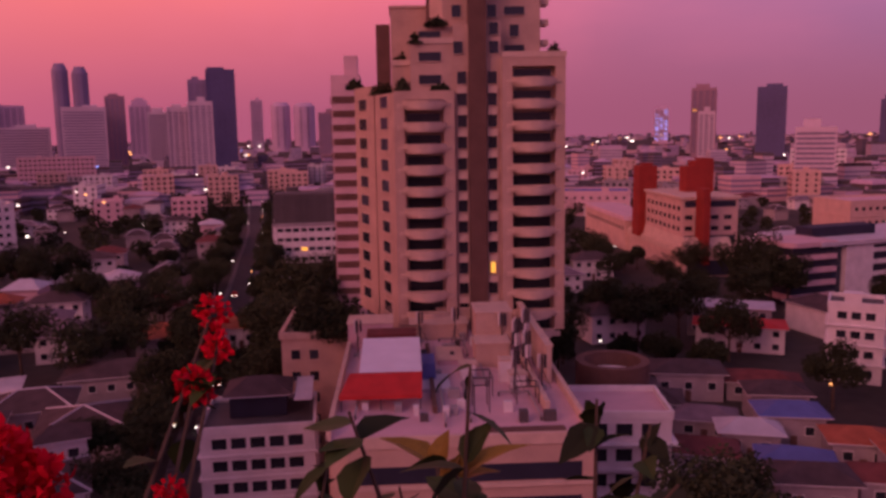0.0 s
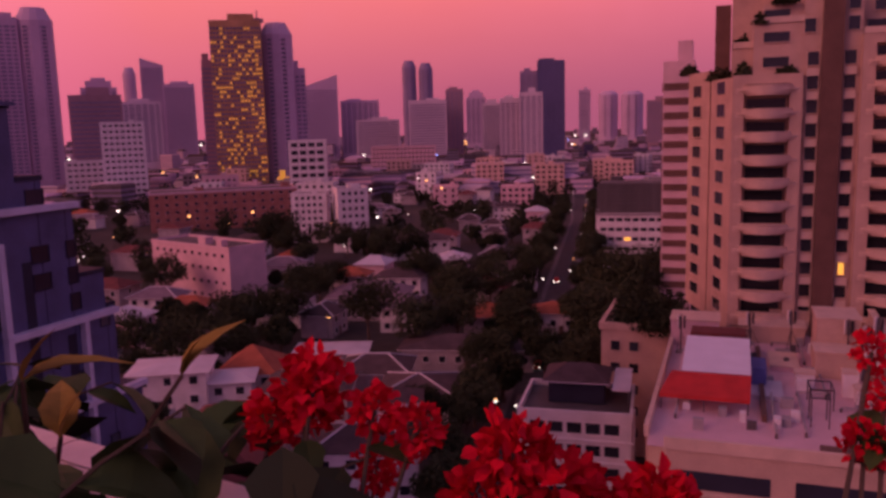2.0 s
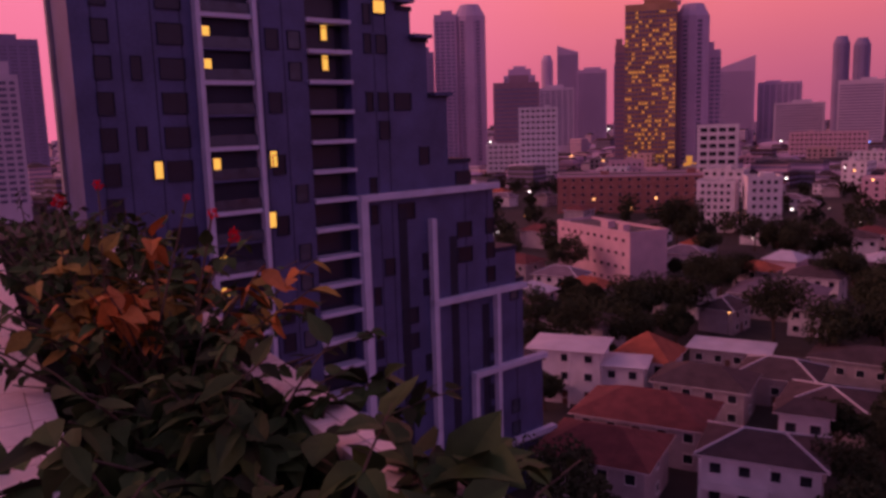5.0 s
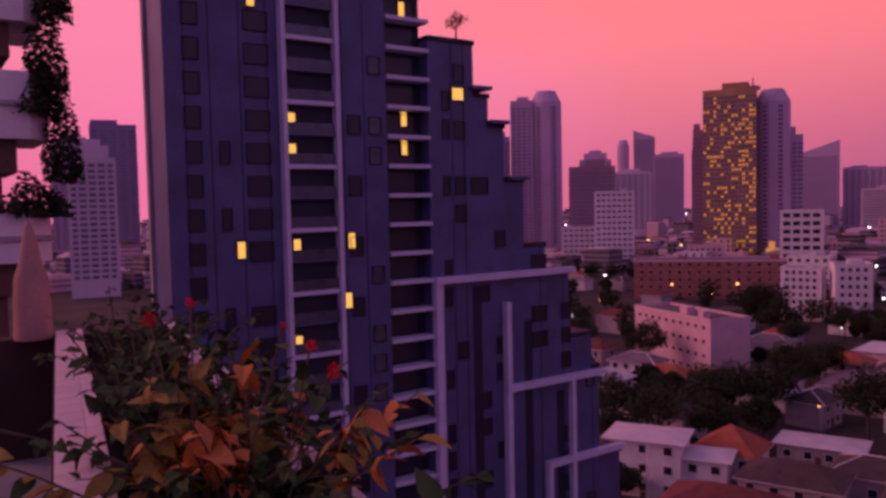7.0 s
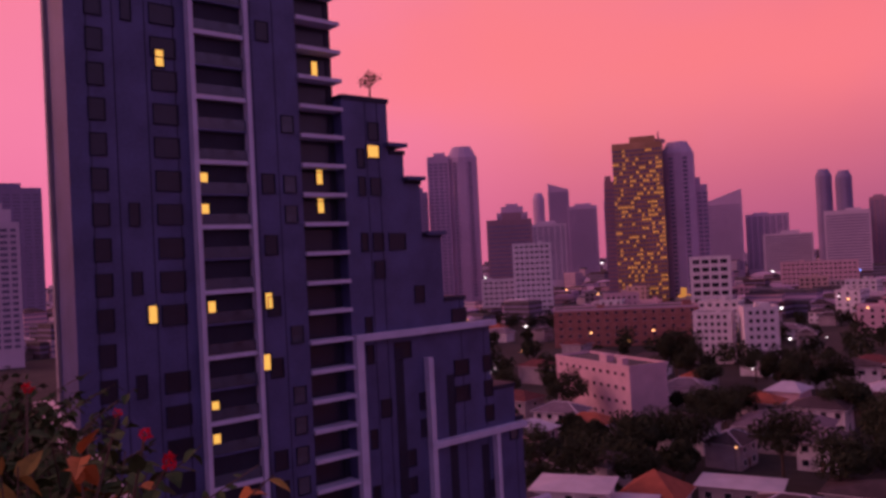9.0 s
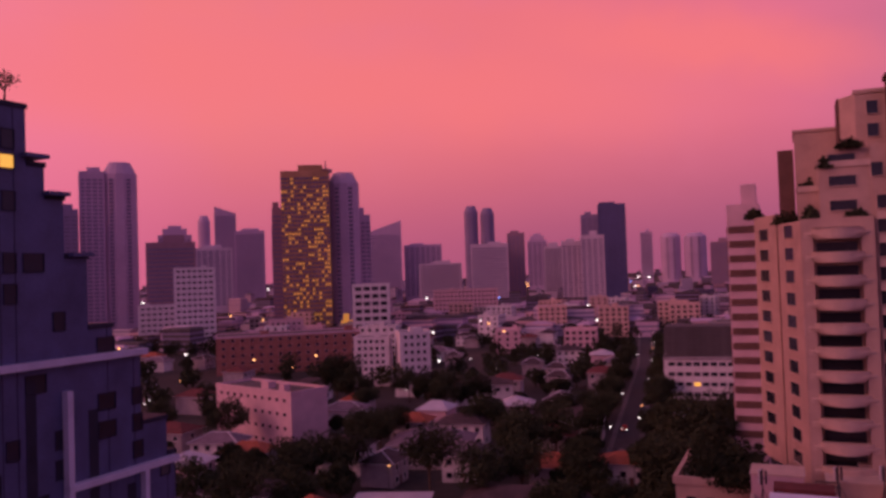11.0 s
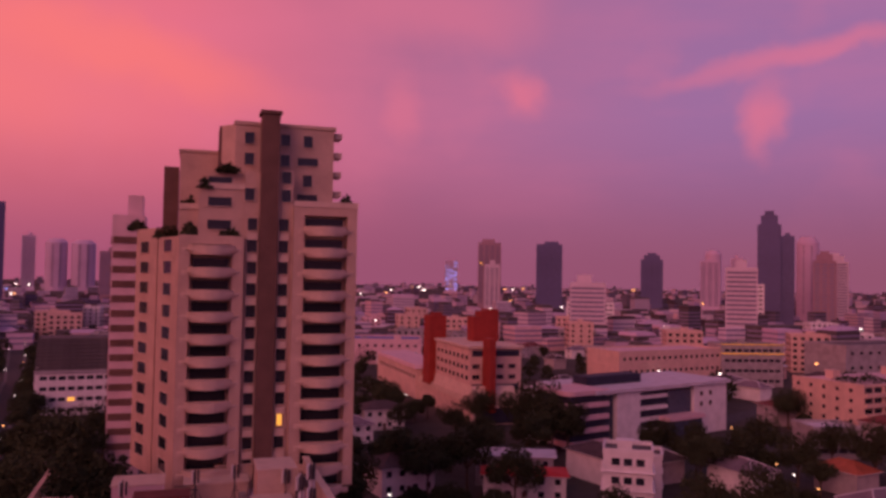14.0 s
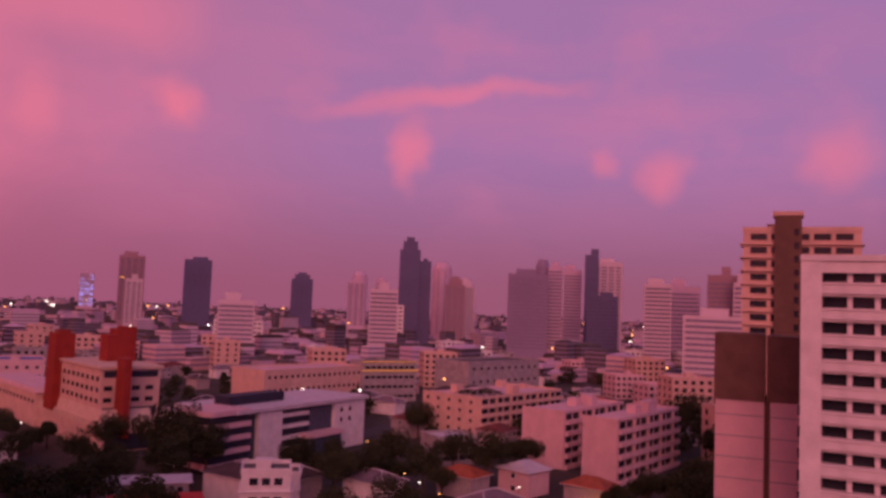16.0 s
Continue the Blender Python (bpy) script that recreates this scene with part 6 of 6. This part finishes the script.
for i, (x, y) in enumerate(((-36, 118), (-41, 128), (-44.5, 150), (-50, 170), (-52, 189), (-56, 205), (-63, 236), (44, 209), (60, 211), (84, 214), (120, 230), (30, 206))):
    car(x, y, 12 if x < 0 else -80, (WHITE, STEEL, AWN_R, GREYW)[i % 4], "car with its lights on in the street" )
solid("light_garland", Geo().box(-6, 6, -0.3, 0.3, 0, 0.5).box(-4, 7, 1.5, 2.0, -1.0, -0.5).box(-7, 2, -2.0, -1.5, -1.5, -1.0).mesh("garland", LIT_Y), "yellow lights under a garden canopy", "lights", at=pose(156, 128, 3.0, 0, 0, -50))


# ---------------------------------------------------------------- the balcony: planter, tiles, finial
PL = pose(-2.7, 0.10, 47.5, 0, 0, -8.53)
planter = thing("planter_box", 0, 0, 0, 0, "dark built-in planter with pale tiled copings", "planter")
planter.matrix_basis = PL
part("inner_wall", Geo().box(-5.4, 1.35, -0.17, 0.0, -0.9, -0.02).mesh("wall", GROUT), planter)
part("outer_wall", Geo().box(-5.4, 1.35, 0.53, 0.66, -0.9, -0.02).mesh("wall", GROUT), planter)
part("soil", Geo().box(-5.4, 1.35, 0.0, 0.53, -0.9, -0.22).mesh("soil", SOIL), planter)
part("end_wall", Geo().box(-5.6, -5.4, -0.6, 0.66, -0.9, -0.03).mesh("wall", GROUT), planter)
tile_a = Geo().box(-0.072, 0.072, -0.055, 0.055, -0.02, 0.012).mesh("tile", TILE_W)
tile_c = Geo().box(-0.072, 0.072, -0.03, 0.03, -0.02, 0.012).mesh("tile", TILE_W)
tile_b = Geo().box(-0.072, 0.072, -0.03, 0.03, -0.02, 0.014).mesh("tile", TILE_W)
for i in range(45):
    x = -5.3 + 0.15 * i
    part("tile", tile_a, planter, at=pose(x, -0.105, 0))
    part("tile", tile_b, planter, at=pose(x, -0.018, 0))
    part("tile", tile_c, planter, at=pose(x, 0.567, 0))
    part("tile", tile_b, planter, at=pose(x, 0.63, 0))
low_bed = thing("planter_box", 0, 0, 0, 0, "lower planter that continues the balcony edge", "planter")
low_bed.matrix_basis = PL
part("wall", Geo().box(1.35, 5.6, -0.17, 0.0, -0.9, -0.42).box(1.35, 5.6, 1.0, 1.1, -0.9, -0.42).mesh("wall", GROUT), low_bed)
part("soil", Geo().box(1.35, 5.6, 0.0, 1.0, -0.9, -0.5).mesh("soil", SOIL), low_bed)
deck = Geo().box(-7, 6, -4.5, -0.17, -1.0, -0.9)
solid("balcony_floor", deck.mesh("deck", GREYW), "balcony floor slab behind the planter", "floor", at=PL, kind="structure")
solid("wall_south", Geo().box(-7, 6, -4.7, -4.5, -1.0, 2.2).mesh("wall", PINKW), "rendered wall of the flat behind the balcony", "wall", at=PL, kind="structure")
solid("balcony_slab", Geo().box(-7, 6, -4.7, 1.1, -1.3, -1.0).mesh("slab", GREYW), "concrete slab that carries the balcony", "slab", at=PL, kind="structure")


def lathe(profile, sides=18):
    g = Geo()
    n = len(profile)
    for r, z in profile:
        for k in range(sides):
            a = 2 * math.pi * k / sides
            g.v.append((r * math.cos(a), r * math.sin(a), z))
    for i in range(n - 1):
        for k in range(sides):
            a, b = i * sides + k, i * sides + (k + 1) % sides
            g.f.append((a, b, b + sides, a + sides))
            g.m.append(0)
    g.f.append(tuple(range((n - 1) * sides, n * sides)))
    g.m.append(0)
    return g


fin = solid("stone_finial", lathe([(0.10, 0), (0.105, 0.03), (0.10, 0.06), (0.098, 0.2), (0.09, 0.34), (0.078, 0.38), (0.062, 0.42), (0.05, 0.5), (0.035, 0.58), (0.02, 0.64), (0.005, 0.67)]).mesh("finial", STONE),
            "pointed reddish stone finial on the end of the coping", "finial", at=PL @ pose(-5.3, -0.3, -0.02) @ Matrix.Scale(1.25, 4))
for p in fin.data.polygons:
    p.use_smooth = True


# ---------------------------------------------------------------- plants in the planter
def leaf(g, p, along, up, length, width, fold=0.25, mi=0, curl=0.15):
    """A pointed leaf in six faces, folded along its midrib and curled down at the tip."""
    a = along.normalized()
    s = a.cross(up).normalized()
    n = s.cross(a).normalized()
    rib, left, right = [], [], []
    for t, w in ((0.0, 0.04), (0.18, 0.75), (0.42, 1.0), (0.72, 0.62), (1.0, 0.02)):
        c = p + a * (length * t) - n * (curl * length * t * t)
        rib.append(c)
        left.append(c + s * (width / 2 * w) + n * (fold * width / 2 * w))
        right.append(c - s * (width / 2 * w) + n * (fold * width / 2 * w))
    for i in range(4):
        g.quad(rib[i], rib[i + 1], left[i + 1], left[i], mi)
        g.quad(rib[i + 1], rib[i], right[i], right[i + 1], mi)


def rand_dir(rnd, zs=1.0):
    return Vector((rnd.gauss(0, 1), rnd.gauss(0, 1), rnd.gauss(0, 1) * zs)).normalized()


def bush(name, label, base, stems, length, leaf_len, leaf_n, mats, seed, spread=0.7, droop=0.25, category="plant", bare=0.15):
    """Stems that rise and droop from one root, each with leaves along it. base: in the world."""
    rnd = random.Random(seed)
    ob = thing(name, *base, 0, label, category, "balcony plants")
    gs, gl = Geo(), Geo()
    for _ in range(stems):
        d = Vector((rnd.gauss(0, spread), rnd.gauss(0, spread), 1)).normalized()
        ln = length * rnd.uniform(0.6, 1.1)
        pts = []
        for i in range(6):
            t = i / 5
            pts.append(d * (ln * t) + Vector((d.x, d.y, 0)) * (ln * 0.5 * t * t) - Vector((0, 0, droop * ln * t * t)))
        gs.tube([tuple(p) for p in pts], [0.006, 0.006, 0.005, 0.004, 0.003, 0.002], 5)
        for i in range(leaf_n):
            t = rnd.uniform(bare, 1.0) * 4.999
            k = int(t)
            p = pts[k].lerp(pts[k + 1], t - k)
            along = (rand_dir(rnd, 0.5) + Vector((d.x, d.y, -0.25)) * 0.7)
            s = rnd.uniform(0.55, 1.15) * leaf_len
            leaf(gl, p, along, Vector((rnd.gauss(0, 0.4), rnd.gauss(0, 0.4), 1)), s, s * rnd.uniform(0.5, 0.75), rnd.uniform(0.05, 0.5), 0 if rnd.random() < 0.8 else 1, rnd.uniform(0, 0.5))
    part("stem", gs.mesh("stems", BARK), ob)
    part("foliage", gl.mesh("leaves", *mats), ob)
    return ob


ROOT = 47.28
rnd = random.Random(5)


def planter_at(x, across=0.35):
    """A place in the planter, in the world, at x along it."""
    y = 0.10 - 0.15 * (x + 2.7) + across
    return x, y, ROOT - (0.26 if x > -1.3 else 0.0)


# green vines along the planter
VINES = [(-0.02, 0.9, 4, 0.6, 0.085, 0.18, 0.66), (-0.2, 0.88, 6, 0.64, 0.085, 0.2, 0.66), (-0.42, 0.8, 3, 0.57, 0.07, 0.2, 0.7), (0.08, 0.9, 2, 0.58, 0.07, 0.16, 0.7), (-0.75, 0.8, 8, 0.5, 0.06, 0.3, 0.3),
         (-1.0, 0.75, 9, 0.52, 0.06, 0.3, 0.3), (-1.2, 0.7, 9, 0.54, 0.06, 0.3, 0.3)]
VINES += [(-1.45 - 0.17 * i, (0.42, 0.25, 0.5, 0.12, 0.46)[i % 5], 6, (0.46, 0.56, 0.44, 0.6, 0.5)[i % 5], (0.12, 0.15, 0.10)[i % 3], 0.55, 0.15) for i in range(13)]
VINES += [(-2.0 - 0.25 * i, 0.5, 6, 0.5, 0.1, 0.8, 0.2) for i in range(7)]
VINES += [(-3.65 - 0.26 * i, (0.4, 0.2, 0.5)[i % 3], 11, (0.7, 0.78, 0.62)[i % 3], (0.07, 0.06)[i % 2], 0.45, 0.2) for i in range(15)]
for i, (x, c, n, ln, lf, sp, ba) in enumerate(VINES):
    bush("vine", "green leafy vine spilling over the planter edge", planter_at(x, c), n, ln, lf, 8 if sp < 0.25 else 18, (LEAF_N, LEAF), 100 + i, spread=sp, droop=0.12 if sp < 0.25 else 0.25, bare=ba)
# croton with orange and yellow leaves
for i, (x, c) in enumerate(((-4.25, 0.25), (-4.45, 0.4), (-4.15, 0.45), (-4.6, 0.2))):
    bush("garden_shrub", "bright green small-leaved shrub beside the croton", planter_at(x, c), 10, 0.74, 0.075, 16, (LEAF_N, LEAF_N), 160 + i, spread=0.3, droop=0.12, bare=0.4)
bush("croton", "croton bush with orange and yellow leaves", planter_at(-3.85, 0.36), 12, 0.74, 0.10, 9, (LEAF_O, LEAF_Y), 140, spread=0.26, droop=0.12, bare=0.62)
bush("croton", "croton bush with orange and green leaves", planter_at(-4.05, 0.3), 9, 0.72, 0.09, 8, (LEAF_Y, LEAF_O), 145, spread=0.28, droop=0.12, bare=0.6)
bush("croton", "croton with dull yellow and green leaves", planter_at(-3.95, 0.2), 10, 0.7, 0.09, 9, (LEAF_Y, LEAF_N), 141, spread=0.3, droop=0.15, bare=0.6)
bush("vine", "broad-leaved vine in front of the croton", planter_at(-3.35, 0.25), 10, 0.6, 0.11, 16, (LEAF_N, LEAF), 148, spread=0.5, droop=0.25, bare=0.2)
bush("vine", "broad-leaved vine in front of the croton", planter_at(-3.1, 0.35), 10, 0.56, 0.11, 16, (LEAF_N, LEAF), 149, spread=0.5, droop=0.25, bare=0.2)
bush("croton", "young plant with long yellow curled leaves", planter_at(-1.92, 0.42), 3, 0.5, 0.12, 2, (LEAF_Y, LEAF_N), 143, spread=0.16, droop=0.02, bare=0.7)
bush("croton", "young plant with long yellow curled leaves", planter_at(-1.62, 0.45), 3, 0.38, 0.10, 2, (LEAF_Y, LEAF_N), 147, spread=0.2, droop=0.05, bare=0.6)
bush("croton", "young plant with long yellow curled leaves", planter_at(-0.12, 0.86), 3, 0.42, 0.10, 2, (LEAF_Y, LEAF_N), 144, spread=0.12, droop=0.02, bare=0.8)


def curled_plant(root, leaves, label):
    """A stem with broad leaves that arch over. leaves: where each begins, which way it points, its length and width."""
    ob = thing("croton", *root, 0, label, "plant", "balcony plants")
    r0 = Vector(root)
    gs = Geo()
    for start, along, ln, wd in leaves:
        c = Vector(start) - r0
        gs.tube([(0, 0, 0), tuple(c * 0.55 + Vector((0.01, 0, 0))), tuple(c)], [0.007, 0.005, 0.003], 5)
        g = Geo()
        leaf(g, c, Vector(along), Vector((0, 0, 1)), ln, wd, 0.35, 0, 0.45)
        leaf(g, c, Vector(along) * 0.6 + Vector((0.1, 0.05, 0.5)), Vector((0, 0, 1)), ln * 0.6, wd * 0.8, 0.3, 0, 0.3)
        part("blade", g.mesh("blade", LEAF_Y), ob, "dull yellow curled leaf")
    part("stem", gs.mesh("stems", BARK), ob)


curled_plant(planter_at(-1.78, 0.62), [((-1.55, 0.42, 47.68), (0.07, 0.09, 0.05), 0.12, 0.05), ((-1.53, 0.45, 47.60), (-0.05, 0.05, 0.08), 0.10, 0.05), ((-1.42, 0.55, 47.66), (0.03, 0.05, 0.09), 0.10, 0.045)], "young croton with long yellow curled leaves")
curled_plant(planter_at(-0.2, 0.75), [((-0.22, 0.82, 47.43), (-0.06, 0.03, 0.06), 0.10, 0.055), ((-0.19, 0.82, 47.41), (0.07, 0.02, 0.07), 0.12, 0.05), ((-0.21, 0.82, 47.40), (0.05, 0.02, 0.03), 0.09, 0.05)], "young croton with long yellow curled leaves")


def flower_spray(heads, root, seed, label):
    """Red flower heads on thin stems from one root. heads: places and radii in the world."""
    rnd = random.Random(seed)
    ob = thing("bougainvillea", *root, 0, label, "flower", "balcony flowers")
    r0 = Vector(root)
    gl = Geo()
    for x, y, z, r in heads:
        c = Vector((x, y, z)) - r0
        mid = c * 0.5 + Vector((rnd.uniform(-0.05, 0.05), rnd.uniform(-0.05, 0.05), 0.03))
        part("stem", Geo().tube([(0, 0, 0), tuple(mid), tuple(c)], [0.006, 0.004, 0.003], 5).mesh("stem", BARK), ob)
        for _ in range(3):
            leaf(gl, mid.lerp(c, rnd.uniform(0, 0.9)), rand_dir(rnd, 0.4), Vector((0, 0, 1)), 0.07, 0.045)
        g = Geo()
        for _ in range(int(190 * r / 0.05)):
            d = rand_dir(rnd)
            p = c + d * (r * rnd.uniform(0.3, 0.85))
            leaf(g, p, d + rand_dir(rnd) * 0.7, rand_dir(rnd), r * rnd.uniform(0.25, 0.42), r * rnd.uniform(0.25, 0.4), 0.2, 0, 0.3)
        part("flower_head", g.mesh("petals", PETAL), ob, "bright red papery flower head")
    part("foliage", gl.mesh("leaves", LEAF_N), ob)


flower_spray([(-0.59, 0.94, 47.655, 0.032), (-0.575, 0.91, 47.605, 0.03), (-0.60, 0.86, 47.555, 0.036), (-0.56, 0.62, 47.49, 0.025)], (-0.62, 0.5, ROOT - 0.26), 31, "red bougainvillea spray leaning out over the coping")
flower_spray([(-1.36, 0.66, 47.57, 0.05), (-1.29, 0.66, 47.63, 0.055), (-1.31, 0.68, 47.59, 0.045), (-1.2, 0.66, 47.60, 0.04), (-1.13, 0.64, 47.59, 0.04), (-1.22, 0.7, 47.5, 0.04)], (-1.25, 0.42, ROOT - 0.26), 32, "red bougainvillea with several full flower heads")
flower_spray([(-1.0, 0.64, 47.58, 0.055), (-0.95, 0.66, 47.52, 0.065), (-1.05, 0.65, 47.50, 0.055), (-0.9, 0.68, 47.47, 0.055), (-0.84, 0.7, 47.50, 0.06), (-0.80, 0.72, 47.46, 0.06)], (-0.95, 0.4, ROOT - 0.26), 33, "red bougainvillea with several full flower heads")
flower_spray([(-3.55, 0.75, 47.93, 0.022), (-3.62, 0.72, 47.99, 0.018), (-3.75, 0.7, 48.03, 0.014), (-4.4, 0.5, 48.0, 0.025), (-4.35, 0.62, 48.05, 0.02)], (-3.9, 0.55, ROOT), 34, "sparse small pink-red flowers on long stems")


# ---------------------------------------------------------------- neighbouring balconies of the same building
def side_balcony(z0, z1, out, label):
    ob = thing("side_balcony", -24.6, 0, z0, 0, label, "balcony", "own building balconies")
    h = z1 - z0
    g = Geo()
    g.prism([(-3.5, -4.0), (0.0, -4.0), (0.0, out - 0.5), (-0.6, out), (-3.5, out)], 0.25, h)
    part("parapet", g.mesh("parapet", WHITE), ob)
    part("lip", Geo().prism([(-3.5, -4.0), (0.12, -4.0), (0.12, out - 0.45), (-0.55, out + 0.12), (-3.5, out + 0.12)], h * 0.55, h * 0.55 + 0.12).mesh("lip", GREYW), ob)
    part("underside", Geo().prism([(-3.5, -4.0), (-0.4, -4.0), (-0.4, out - 0.8), (-3.5, out - 0.8)], -0.6, 0.25).mesh("underside", BROWN), ob)
    return ob


side_balcony(50.05, 52.0, 3.25, "white stepped balcony parapet with hanging plants")
side_balcony(46.9, 48.4, 3.2, "white stepped balcony parapet with hanging plants")
side_balcony(53.0, 56.0, 3.2, "white stepped balcony parapet with hanging plants")
solid("wall_west", Geo().box(-30, -25.2, -8, 2.1, 0, 75).mesh("wall", BROWN), "brown rendered wall between the balconies", "wall", kind="structure")
for i, (y, z, w, h) in enumerate(((3.5, 49.2, 1.0, 3.0), (3.2, 51.6, 1.1, 2.6), (2.8, 48.3, 1.8, 1.2), (3.4, 53.4, 1.0, 2.4), (3.0, 50.9, 1.4, 1.6))):
    solid("hanging_plant", shrub_mesh("hanging", 1.6, w, h, 1500, 0.09, LEAF, 200 + i), "dark plant hanging from a balcony parapet", "plant", at=pose(-24.9, y, z), group="hanging plants")
